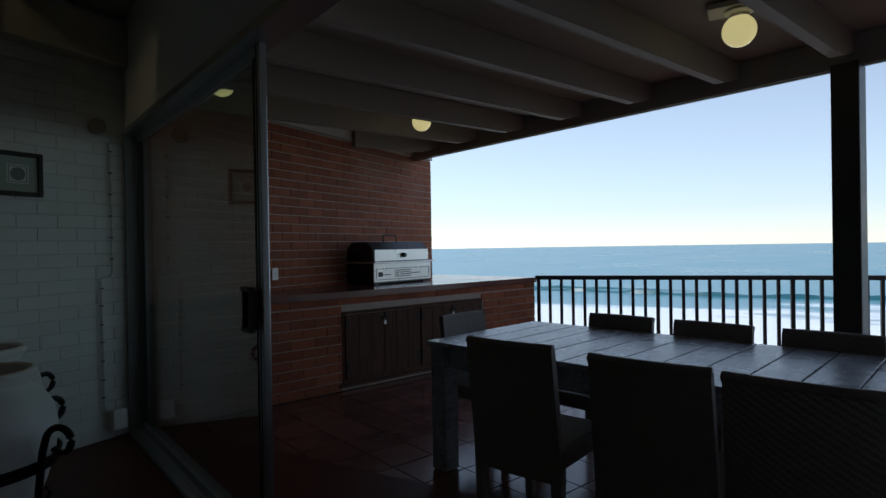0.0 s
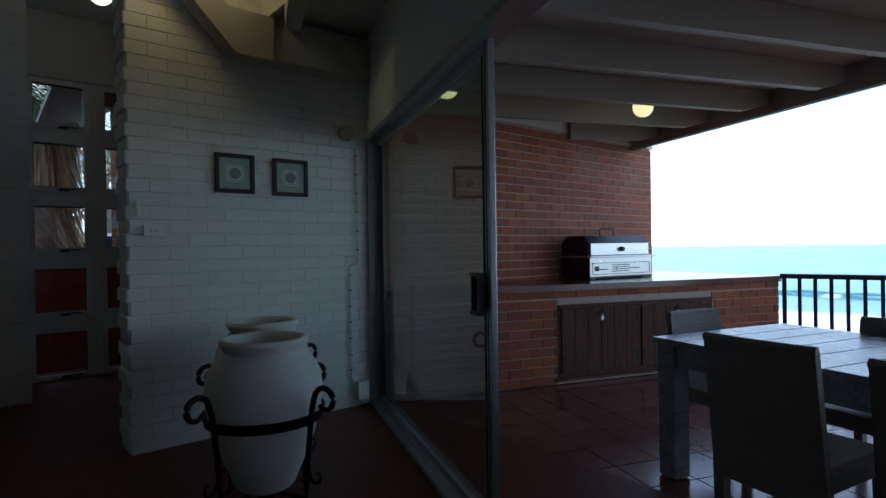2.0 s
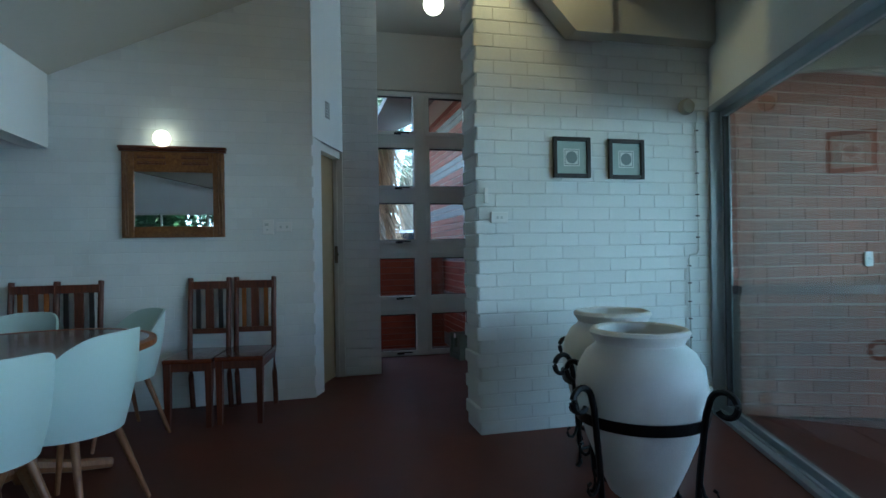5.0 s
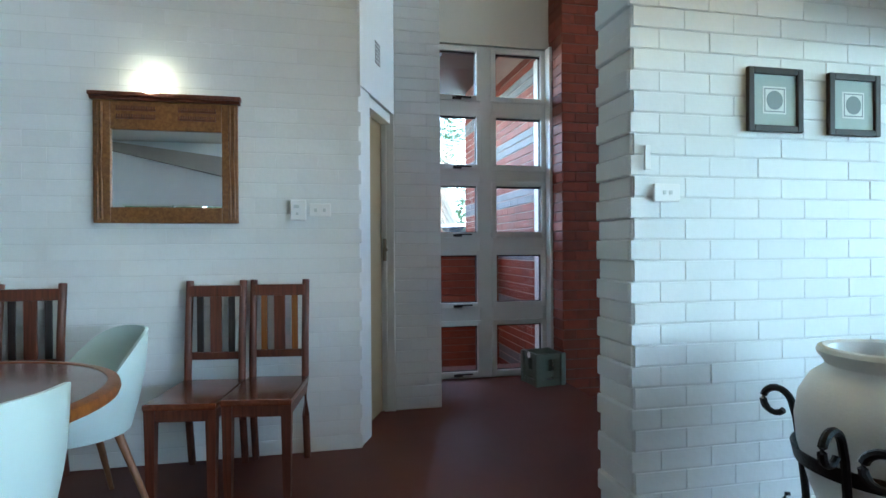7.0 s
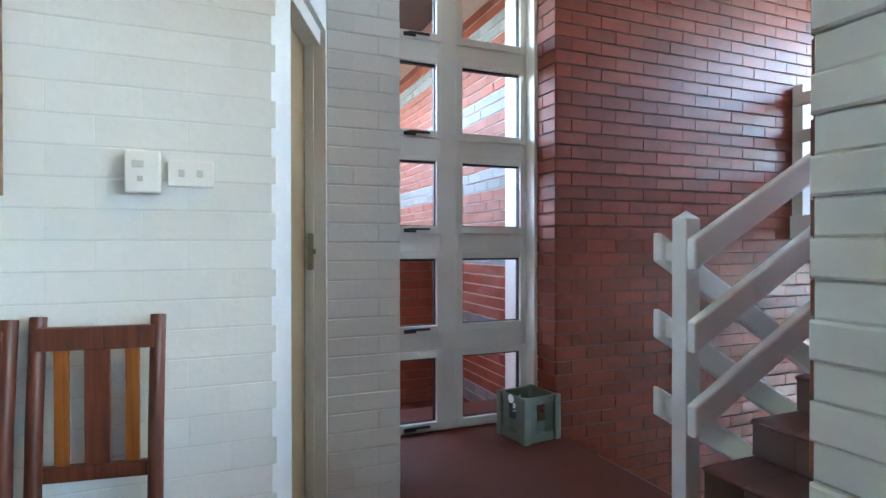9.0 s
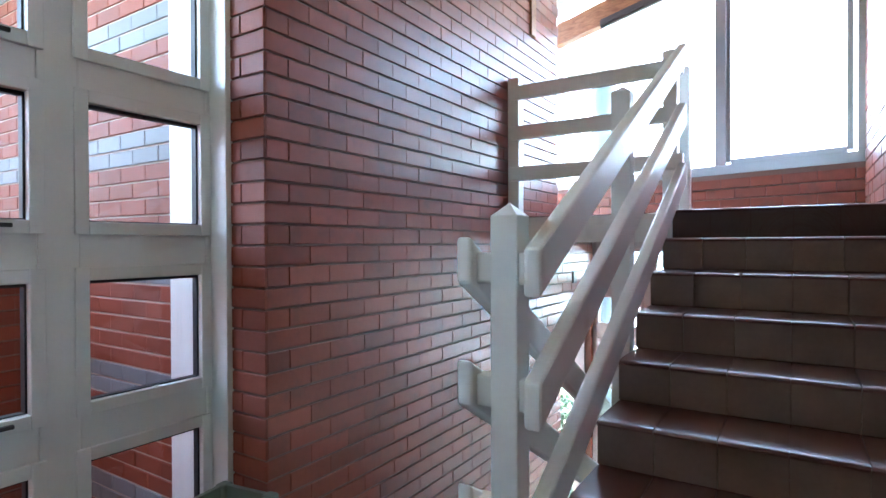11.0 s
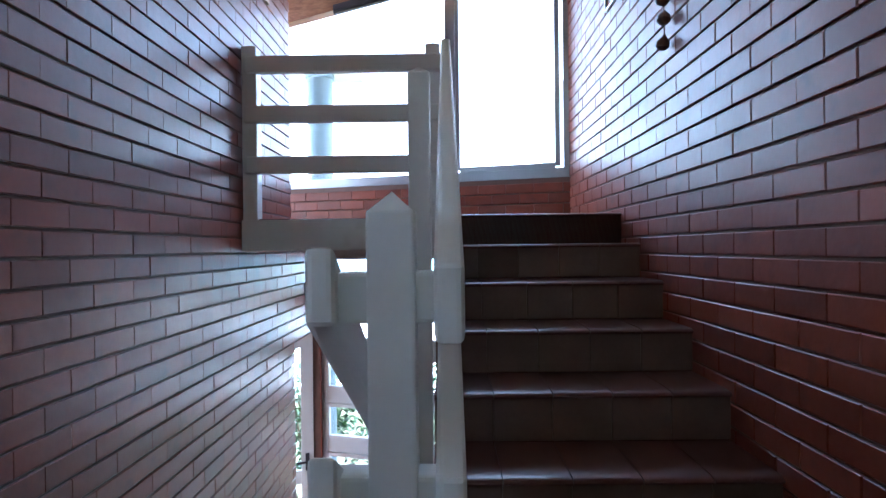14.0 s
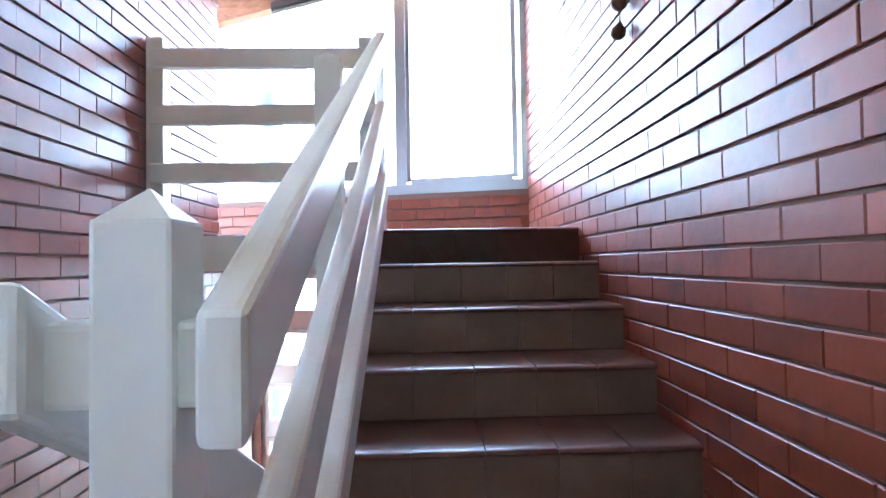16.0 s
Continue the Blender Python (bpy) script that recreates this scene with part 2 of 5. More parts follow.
def tube(bm, path, radius, n=8, flat=1.0):
    """A bar bent along a path of points."""
    pts = [Vector(p) for p in path]
    rings = []
    for i, p in enumerate(pts):
        d = (pts[min(i + 1, len(pts) - 1)] - pts[max(i - 1, 0)]).normalized()
        side = d.cross(Vector((0, 0, 1)))
        side = Vector((1, 0, 0)) if side.length < 1e-3 else side.normalized()
        up = side.cross(d)
        rr = radius(i / (len(pts) - 1)) if callable(radius) else radius
        rings.append([bm.verts.new(p + rr * (math.cos(2 * math.pi * k / n) * side + flat * math.sin(2 * math.pi * k / n) * up)) for k in range(n)])
    for a, b in zip(rings, rings[1:]):
        for k in range(n):
            bm.faces.new((a[k], a[(k + 1) % n], b[(k + 1) % n], b[k]))
    bm.faces.new(rings[0][::-1]), bm.faces.new(rings[-1])


def mesh_of(name, bm, material, smooth=False):
    bmesh.ops.recalc_face_normals(bm, faces=bm.faces[:])
    me = bpy.data.meshes.new(name)
    bm.to_mesh(me)
    bm.free()
    me.materials.append(material)
    if smooth:
        me.shade_smooth()
        me.set_sharp_from_angle(angle=radians(38))
    return me


def part(name, bm, material, parent=None, label="", smooth=False, m=None):
    ob = new(name, mesh_of(name, bm, material, smooth))
    if parent is not None:
        ob.parent = parent
    if m is not None:
        ob.matrix_basis = m
    if label:
        tagged(ob, label)
    return ob


def empty(name, m, label, category, group=""):
    ob = new(name)
    ob.empty_display_size = 0.1
    ob.matrix_basis = m
    return tagged(ob, label, category, group)


def structure(name, bm, material, label, category="wall"):
    return tagged(part(name, bm, material), label, category, kind="structure")


def bmnew():
    return bmesh.new()


PIECES = {}


def piece_mesh(name, w, d, h, c, material, cx=None):
    """One brick or tile, its face at y = -d, chamfered by c; shared by all of that size."""
    key = (name, round(w, 3), round(d, 3), round(h, 3), material.name, cx)
    if key not in PIECES:
        me = bpy.data.meshes.new(name)
        v, f = piece_data(w, d, h, c, cx)
        me.from_pydata(v, [], f)
        me.materials.append(material)
        PIECES[key] = me
    return PIECES[key]


def piece_data(w, d, h, c, cx=None):
    cx = c if cx is None else cx
    def ring(x, z, y):
        return [(-x, y, -z), (x, y, -z), (x, y, z), (-x, y, z)]
    v = ring(w / 2, h / 2, 0) + ring(w / 2, h / 2, -d + c) + ring(w / 2 - cx, h / 2 - c, -d)
    f = [(a + k, a + (k + 1) % 4, a + 4 + (k + 1) % 4, a + 4 + k) for a in (0, 4) for k in range(4)] + [(8, 9, 10, 11)]
    return v, f


def brickwork(wall, o, d, length, z0, z1, material, holes=(), near=None, depth=0.012, L=0.232, H=0.0858, gap=0.010, shift=0.0, top=None, tooth=0.0, seed=1, chamfer=0.003, joint=0.006, alt=0.0, cx=None, band=None):
    """Courses of bricks on a wall face. o: foot of the face at its left end seen from the front; d: the way along it. holes: (a0, a1, z0, z1) left free.
    near: the stretch (a0, a1, z0, z1) whose bricks are parts of their own; top: height of the wall's head along it."""
    rng = random.Random(seed)
    o, d = Vector(o), Vector(d).normalized()
    n = Vector((d.y, -d.x, 0))
    basis = Matrix((d, -n, Vector((0, 0, 1)))).transposed().to_4x4()
    rest, count = {}, 0
    course = 0
    z = z0
    while z + H * 0.5 < z1:
        h = min(H, z1 - z) - gap
        a = -L / 2 * (course % 2) - shift
        while a < length:
            spans = [(max(a, 0) + (-tooth * (course % 2) if a <= 0 else joint / 2), min(a + L, length) - joint / 2)]
            zc = z + H / 2
            for h0, h1, hz0, hz1 in holes:
                if hz0 - 0.02 < zc < hz1 + 0.02:
                    cut = []
                    for s0, s1 in spans:
                        if s1 <= h0 or s0 >= h1:
                            cut.append((s0, s1))
                        else:
                            cut += [(s0, h0)] if h0 - s0 > 0.03 else []
                            cut += [(h1, s1)] if s1 - h1 > 0.03 else []
                    spans = cut
            for s0, s1 in spans:
                c = (s0 + s1) / 2
                if s1 - s0 < 0.03 or (top and zc > top(c)):
                    continue
                dd = depth + rng.uniform(-0.3, 0.3) * min(depth, 0.005) + alt * (course % 2)
                p = o + d * c + Vector((0, 0, zc))
                w = s1 - s0
                stuff = band[0] if band and course % band[1] in band[2] else material
                turn = rng.uniform(-0.004, 0.004)
                if near and near[0] <= c <= near[1] and near[2] <= zc <= near[3] and count < 300:
                    count += 1
                    ob = new("brick", piece_mesh("brick", round(w, 2), round(dd, 3), round(h, 3), chamfer, stuff, cx))
                    ob.parent = wall
                    ob.matrix_basis = Matrix.Translation(p) @ basis @ pose(0, 0, 0, 0, math.degrees(turn), 0)
                else:
                    v, f = piece_data(w, dd, h, chamfer, cx)
                    rest_v, rest_f = rest.setdefault(stuff.name, ([], []))
                    k = len(rest_v)
                    rest_v += [p + basis.to_3x3() @ Vector(q) for q in v]
                    rest_f += [tuple(i + k for i in q) for q in f]
            a += L
        z += H
        course += 1
    for paint, (rest_v, rest_f) in rest.items():
        me = bpy.data.meshes.new("brick_courses")
        me.from_pydata([tuple(v) for v in rest_v], [], rest_f)
        me.materials.append(bpy.data.materials[paint])
        ob = new("brick_courses", me)
        ob.parent = wall
        tagged(ob, kind="stuff")


def tiles(floor, x0, x1, y0, y1, z, size, material, near=None, gap=0.006, thick=0.006, m=Matrix(), inside=None):
    rest_v, rest_f, count = [], [], 0
    nx, ny = math.ceil((x1 - x0) / size), math.ceil((y1 - y0) / size)
    for i in range(nx):
        for j in range(ny):
            a0, b0 = x0 + i * size, y0 + j * size
            a1, b1 = min(a0 + size, x1), min(b0 + size, y1)
            cx, cy = (a0 + a1) / 2, (b0 + b1) / 2
            w, h = a1 - a0 - gap, b1 - b0 - gap
            p = m @ Vector((cx, cy, z))
            if w < 0.02 or h < 0.02 or (inside and not inside(p.x, p.y)):
                continue
            lay = m.to_3x3().to_4x4() @ Matrix.Rotation(math.radians(-90), 4, "X")
            if near and near(p.x, p.y) and count < 300:
                count += 1
                ob = new("tile", piece_mesh("tile", w, thick, h, 0.0015, material))
                ob.parent = floor
                ob.matrix_basis = Matrix.Translation(p) @ lay
            else:
                v, f = piece_data(w, thick, h, 0.0015)
                k = len(rest_v)
                rest_v += [tuple(p + lay.to_3x3() @ Vector(q)) for q in v]
                rest_f += [tuple(i2 + k for i2 in q) for q in f]
    if rest_v:
        me = bpy.data.meshes.new("tile_field")
        me.from_pydata(rest_v, [], rest_f)
        me.materials.append(material)
        ob = new("tile_field", me)
        ob.parent = floor
        tagged(ob, kind="stuff")


# ---- plan: the seaward side is turned by 21 degrees from the rest ----
JX, JY, SKEW = -3.9, 2.43, radians(21)
UX, UY = math.cos(SKEW), -math.sin(SKEW)
VX, VY = math.sin(SKEW), math.cos(SKEW)
PATIO = pose(JX, JY, 0, 0, 0, -21)


def uv(u, v, z=0.0):
    return (JX + u * UX + v * VX, JY + u * UY + v * VY, z)

# ---- structure: floors ----
bm = bmnew()
box(bm, -5.28, 6.0, -6.0, 1.55, -0.25, 0.0)
box(bm, -7.2, -5.28, -6.0, 1.46, -0.25, 0.0)
box(bm, -4.3, 6.0, 1.55, 2.6, -0.25, 0.0)
floor = structure("floor", bm, FLOOR_TILE, "smooth dark red polished floor", "floor")
bm = bmnew()
prism(bm, [(-4.0, 2.6), (3.5, -0.45), (6.0, 1.0), (6.0, 9.2), (1.9, 7.75), (-2.25, 6.6), (-3.95, 6.95)], -0.25, -0.012)
patio_floor = structure("patio_floor", bm, GROUT, "terracotta tiled patio floor under the roof", "floor")

# ---- structure: walls ----
bm = bmnew()
box(bm, -4.188, -3.912, 0.652, 6.75, 0, 2.5)
box(bm, -4.188, -3.912, 0.652, 4.95, 2.5, 4.6)
wall_stair = structure("wall_east", bm, WHITE_MORTAR, "thick brick wall, painted white on the room side", "wall")
bm = bmnew()
prism(bm, [(-5.35, -6.0), (-5.162, -6.0), (-5.162, -0.372), (-5.35, -0.292)], 0, 4.0)
wall_mirror = structure("wall_west", bm, WHITE_MORTAR, "white painted brick wall behind the mirror", "wall")
bm = bmnew()
prism(bm, [(-5.155, -0.362), (-5.862, -0.078), (-5.90, -0.17), (-5.19, -0.46)], 2.13, 4.0)
wall_door = structure("wall_over_door", bm, WHITE_WALL, "white plastered wall above the doorway", "wall")
bm = bmnew()
prism(bm, [(-5.869, -0.075), (-5.869, 0.262), (-6.75, 0.262), (-6.75, -0.2), (-5.92, -0.2)], 0, 4.0)
wall_narrow = structure("wall_narrow", bm, WHITE_MORTAR, "narrow white painted brick pier", "wall")
bm = bmnew()
box(bm, -6.85, -6.65, 0.22, 1.6, 2.98, 4.0)
box(bm, -6.85, -6.65, 0.22, 1.6, -0.3, -0.01)
wall_window = structure("wall_over_window", bm, CEILING, "beige wall above the hall window", "wall")
bm = bmnew()
box(bm, -6.75, -6.372, 1.452, 4.6, -3.2, 4.8)
box(bm, -6.75, -6.372, 4.6, 5.62, 0.52, 1.26)
box(bm, -6.46, -6.372, 5.53, 5.60, -2.4, 0.52)
wall_brick = structure("wall_stairwell", bm, MORTAR, "glazed red brick stairwell wall", "wall")
bm = bmnew()
box(bm, -4.192, -4.189, 0.652, 4.95, 0, 4.05)
part("mortar_bed", bm, MORTAR, wall_stair)
bm = bmnew()
box(bm, -3.911, -3.908, 2.5, 6.75, 0, 2.5)
part("mortar_bed", bm, PALE_MORTAR, wall_stair)
# closing walls behind
bm = bmnew()
box(bm, -7.2, 6.2, -6.2, -6.0, 0, 4.5)
wall_south = structure("wall_south", bm, WHITE_WALL, "plain white wall", "wall")
bm = bmnew()
box(bm, 6.0, 6.2, -6.0, -1.3, 0, 0.95)
box(bm, 6.0, 6.2, -6.0, -1.3, 2.25, 4.5)
box(bm, 6.0, 6.2, -6.0, -5.3, 0.95, 2.25)
box(bm, 6.0, 6.2, -1.9, -1.3, 0.95, 2.25)
wall_far = structure("wall_end", bm, WHITE_WALL, "plain white end wall", "wall")
bm = bmnew()
box(bm, -6.75, -5.36, -2.0, -1.9, 0, 2.6)
box(bm, -6.85, -6.75, -2.0, 0.0, 0, 4.0)
box(bm, -6.85, -5.36, -2.0, -0.3, 2.6, 2.7)
box(bm, -7.2, -5.36, -6.0, -2.0, -0.1, 4.0)
wall_room = structure("wall_side_room", bm, CREAM_WALL, "cream wall of the room behind the doorway", "wall")

win = tagged(new("window_4"), "wide white-framed window at the end of the room", "window", kind="structure")
bm = bmnew()
for y in (-5.3, -4.17, -3.03, -1.94):
    box(bm, 6.06, 6.12, y, y + 0.04, 0.95, 2.25, 0.004)
for z in (0.95, 2.21):
    for y in (-5.26, -4.13, -2.99):
        box(bm, 6.06, 6.12, y, y + 1.05, z, z + 0.04, 0.004)
part("window_frame", bm, WINDOW_PAINT, win)
for y in (-5.26, -4.13, -2.99):
    bm = bmnew()
    box(bm, 6.088, 6.092, y, y + 1.05, 0.99, 2.21)
    part("pane", bm, GLASS, win).visible_shadow = False

# ---- structure: ceilings ----
bm = bmnew()
prism(bm, [(-6.0, 0.75), (0.35, 3.75), (1.5, 3.75), (1.5, 3.9), (0.3, 3.9), (-6.0, 0.9)], -5.2, -3.6, lambda a, b, h: (h, a, b))
prism(bm, [(-6.0, 0.9), (0.3, 3.9), (-6.0, 3.9)], -3.72, -3.6, lambda a, b, h: (h, a, b))
box(bm, -3.6, 6.2, -6.0, 1.5, 3.75, 3.9)
ceiling = structure("ceiling", bm, CEILING, "sloping off-white boarded ceiling", "ceiling")
bm = bmnew()
prism(bm, [(-3.9, 1.54), (6.0, 1.54), (6.0, -1.2), (-3.9, 2.6)], 2.95, 3.05)
ceiling_low = structure("ceiling_low", bm, CEILING, "lower ceiling beside the glass wall", "ceiling")
bm = bmnew()
box(bm, -7.0, -3.95, -0.5, 1.9, 3.62, 3.75)
ceiling_hall = structure("ceiling_hall", bm, CEILING, "flat hall ceiling", "ceiling")
bm = bmnew()
RAKE = [(0.2, 3.7), (0.9, 2.96), (1.27, 2.57), (1.53, 2.57), (1.53, 2.87), (1.22, 2.87), (0.45, 3.7)]
prism(bm, RAKE, -3.898, -3.74, lambda a, b, h: (h, a, b))
box(bm, -3.898, -3.2, 1.5, 1.528, 2.875, 3.77)
bulk = structure("bulkhead", bm, CEILING, "boxed roof beam with a raked, warmly lit face", "beam")
bm = bmnew()
prism(bm, [(-3.27, 1.40), (4.0, -1.4), (4.0, -1.3), (-3.27, 1.5)], 2.62, 3.76)
structure("beam_inner", bm, CEILING, "boxed ceiling beam", "beam")
bm = bmnew()
box(bm, -5.15, -3.6, -2.4, -2.25, 1.98, 2.7)
structure("header_wall", bm, WHITE_WALL, "white header beam over the wide opening", "beam")
bm = bmnew()
prism(bm, [(-5.95, 3.60), (-2.2, 2.74), (-2.2, 3.28), (-5.95, 3.745)], 5.7, 5.998, lambda a, b, h: (h, a, b))
structure("beam_end", bm, PATIO_CEILING, "raking grey beam on the end wall", "beam")
bm = bmnew()
box(bm, -3.898, -3.76, 1.535, 2.42, 2.585, 2.87, 0.006)
structure("beam_corner", bm, CEILING, "boxed ceiling beam against the brick wall", "beam")

# header over the glass wall and the glass wall itself
bm = bmnew()
box(bm, 0.0, 9.5, -0.05, 0.12, 2.17, 3.0, m=PATIO)
structure("glass_header", bm, WHITE_WALL, "painted header beam above the sliding doors", "beam")


# ---- sliding glass wall ----
def framed_panel(thing, u0, u1, z0, z1, v, rail=0.055, depth=0.035):
    bm = bmnew()
    for a0, a1, b0, b1 in ((u0, u0 + rail, z0, z1), (u1 - rail, u1, z0, z1), (u0 + rail, u1 - rail, z0, z0 + rail), (u0 + rail, u1 - rail, z1 - rail, z1)):
        box(bm, a0, a1, v - depth / 2, v + depth / 2, b0, b1, 0.004)
    part("door_frame", bm, ALU, thing, "natural aluminium frame")
    bm = bmnew()
    r = rail + 0.004
    for a0, a1, b0, b1 in ((u0 + rail, u0 + r + 0.008, z0 + rail, z1 - rail), (u1 - r - 0.008, u1 - rail, z0 + rail, z1 - rail)):
        box(bm, a0, a1, v - depth / 2 - 0.003, v + depth / 2 + 0.003, b0, b1)
    part("seal", bm, DARK_RUBBER, thing, "black rubber glazing seal")
    bm = bmnew()
    box(bm, u0 + rail, u1 - rail, v - 0.003, v + 0.003, z0 + rail, z1 - rail)
    pane = part("pane", bm, DOOR_GLASS, thing, "lightly grey tinted glass pane")
    pane.visible_shadow = False


glass_wall = empty("sliding_door", PATIO, "aluminium framed sliding glass door to the patio", "sliding door")
framed_panel(glass_wall, 0.05, 2.318, 0.03, 2.13, 0.03, 0.045)
bm = bmnew()
box(bm, 2.330, 2.358, 0.0, 0.03, 0.03, 2.13, 0.004)
part("post", bm, ALU, glass_wall, "aluminium meeting post")
bm = bmnew()
box(bm, 2.318, 2.330, 0.0, 0.03, 0.03, 2.13)
part("seal", bm, DARK_RUBBER, glass_wall, "black brush seal")
bm = bmnew()
box(bm, 2.24, 2.255, -0.045, -0.005, 0.975, 1.14, 0.004)
box(bm, 2.312, 2.328, -0.045, -0.005, 0.975, 1.14, 0.004)
box(bm, 2.24, 2.328, -0.05, -0.02, 0.965, 0.985, 0.004)
box(bm, 2.24, 2.328, -0.05, -0.02, 1.13, 1.15, 0.004)
box(bm, 2.274, 2.298, -0.02, 0.012, 1.02, 1.09, 0.006)
part("door_handle", bm, BLACK_PAINT, glass_wall, "black pull handle with a latch")
bm = bmnew()
box(bm, 0.0, 0.05, -0.06, 0.08, 0, 2.17, 0.004)
box(bm, 0.05, 4.75, -0.06, 0.08, 2.13, 2.17, 0.004)
box(bm, 0.05, 4.75, -0.06, 0.08, 0.0, 0.03, 0.004)
box(bm, 0.05, 4.75, -0.02, -0.012, 0.03, 0.042)
box(bm, 0.05, 4.75, 0.03, 0.038, 0.03, 0.042)
part("track", bm, ALU, glass_wall, "aluminium jamb and sliding track")
# Out-of-view wall added beyond the opening to dim the room.
bm = bmnew()
box(bm, 4.75, 9.5, -0.06, 0.12, 0.0, 2.128, m=PATIO)
structure("light_block_sea", bm, WHITE_WALL, "unseen white wall added to cut daylight into the room", "wall")


# ---- hall window: two columns of five panes ----
def hall_window(x, bays, rows, y0, y1, z1):
    win = tagged(new("window_1"), "tall white timber window of ten small panes", "window", kind="structure")
    bm = bmnew()
    ys = [y0, *[v for b in bays for v in b], y1]
    for a, b in zip(ys[::2], ys[1::2]):
        box(bm, x - 0.06, x + 0.02, a, b, 0.0, z1, 0.006)
    for a, b in bays:
        zs = [0.0, *[v for r in rows for v in r], z1]
        for c, d in zip(zs[::2], zs[1::2]):
            box(bm, x - 0.06, x + 0.016, a, b, c, d, 0.005)
    box(bm, x + 0.02, x + 0.13, y1 - 0.035, y1, 0.0, z1, 0.005)
    box(bm, x - 0.30, x - 0.062, y1 - 0.02, y1 + 0.03, 0.0, z1, 0.004)
    part("window_frame", bm, WINDOW_PAINT, win)
    for i, (a, b) in enumerate(bays):
        for c, d in rows:
            bm = bmnew()
            e = 0.028
            g = 0.018
            for p in ((a - g, a + e, c - g, d + g), (b - e, b + g, c - g, d + g), (a + e, b - e, c - g, c + e), (a + e, b - e, d - e, d + g)):
                box(bm, x - 0.015, x + (0.034 if i == 0 else 0.029), *p, 0.004)
            sash = part("sash", bm, WINDOW_PAINT, win)
            # Thin dark strips along the glass edges, widest at the top.
            bm = bmnew()
            for p in ((a + e, a + e + 0.007, c + e, d - e), (b - e - 0.007, b - e, c + e, d - e), (a + e + 0.007, b - e - 0.007, c + e, c + e + 0.005), (a + e + 0.007, b - e - 0.007, d - e - 0.012, d - e)):
                box(bm, x - 0.026, x + 0.004, *p)
            part("pane_outline", bm, DARK_RUBBER, sash, "thin dark line round the glass")
            bm = bmnew()
            box(bm, x - 0.03, x - 0.026, a + e, b - e, c + e, d - e)
            part("pane", bm, GLASS, sash).visible_shadow = False
            if i == 0:
                bm = bmnew()
                box(bm, x + 0.03, x + 0.045, b - 0.25, b - 0.17, c - 0.012, c + 0.012, 0.003)
                box(bm, x + 0.04, x + 0.055, b - 0.22, b - 0.08, c + 0.002, c + 0.016, 0.003)
                part("window_stay", bm, BLACK_PAINT, sash, "black iron window stay")
    return win


hall_window(-6.7, ((0.31, 0.79), (0.915, 1.40)), ((0.035, 0.50), (0.65, 1.13), (1.28, 1.75), (1.885, 2.37), (2.5, 2.95)), 0.262, 1.452, 2.98)


# ---- stairs ----
RISE, RUN, TOP, EDGE = 0.1755, 0.30, 1.432, 3.58
SX0, SX1 = -5.24, -4.2


@functools.lru_cache(None)
def tread_mesh(w, d):
    """One step tile with a rounded, worn front nosing; local y runs from the nosing inwards, its top is at z = 0."""
    bm = bmnew()
    prism(bm, [(0.004, -0.02), (0.0, -0.013), (0.003, -0.0075), (0.010, -0.0042), (0.022, -0.0022), (0.045, -0.0008), (0.08, 0.0), (d, 0.0), (d, -0.012), (0.02, -0.012)],
          -w / 2, w / 2, lambda a, b, h: (h, a, b))
    for f in bm.faces:
        f.smooth = len(f.verts) == 4 and f.normal.z > 0.1
    for e in bm.edges:
        e.smooth = all(f.smooth for f in e.link_faces)
    me = bpy.data.meshes.new("tread_tile")
    bm.to_mesh(me)
    me.materials.append(STEP_TILE)
    return me


def flight(label, x0, x1, top, edge, n, up):
    """Tiled steps; up: +1 climbs towards +y, -1 goes down towards +y."""
    st = empty("staircase", Matrix(), label, "staircase")
    for k in range(n):
        z = top - RISE * (k + (up < 0))
        y0 = edge - RUN * k if up > 0 else edge + RUN * k
        bm = bmnew()
        if up > 0:
            low = max(0.0, z - RISE - 0.12)
            prism(bm, [(y0 + 0.012, z - 0.012), (y0 + RUN + 0.012, z - 0.012), (y0 + RUN + 0.012, low + RISE * 0.9), (y0 + 0.012, low)], x0 + 0.004, x1, lambda a, b, h: (h, a, b))
        else:
            prism(bm, [(y0, z - 0.012), (y0 + RUN, z - 0.012), (y0 + RUN, z - RISE - 0.25), (y0, z - 0.25)], x0, x1, lambda a, b, h: (h, a, b))
        step = part("step", bm, STEP_TILE, st)
        w = (x1 - x0) / 5
        for i in range(5):
            for kind in ("tread", "riser"):
                if kind == "tread":
                    d = RUN + 0.02
                    me = tread_mesh(w - 0.004, d - 0.004)
                    m = Matrix.Translation((x0 + (i + 0.5) * w, y0 - 0.014 if up > 0 else y0 + d, z)) @ (Matrix() if up > 0 else Matrix.Rotation(math.pi, 4, "Z"))
                else:
                    if up < 0:
                        continue
                    me = piece_mesh("riser_tile", w - 0.0015, 0.012, RISE - 0.02, 0.002, RISER_TILE)
                    m = Matrix.Translation((x0 + (i + 0.5) * w, y0 + 0.012, z - RISE / 2 - 0.006))
                ob = new(kind + "_tile", me)
                ob.parent = step
                ob.matrix_basis = m
    return st


up_flight = flight("dark red tiled flight of stairs going up", SX0, SX1, TOP, EDGE, 8, 1)
down_flight = flight("dark red tiled flight of stairs going down", -6.36, SX0 - 0.02, 0.0, 1.46, 13, -1)
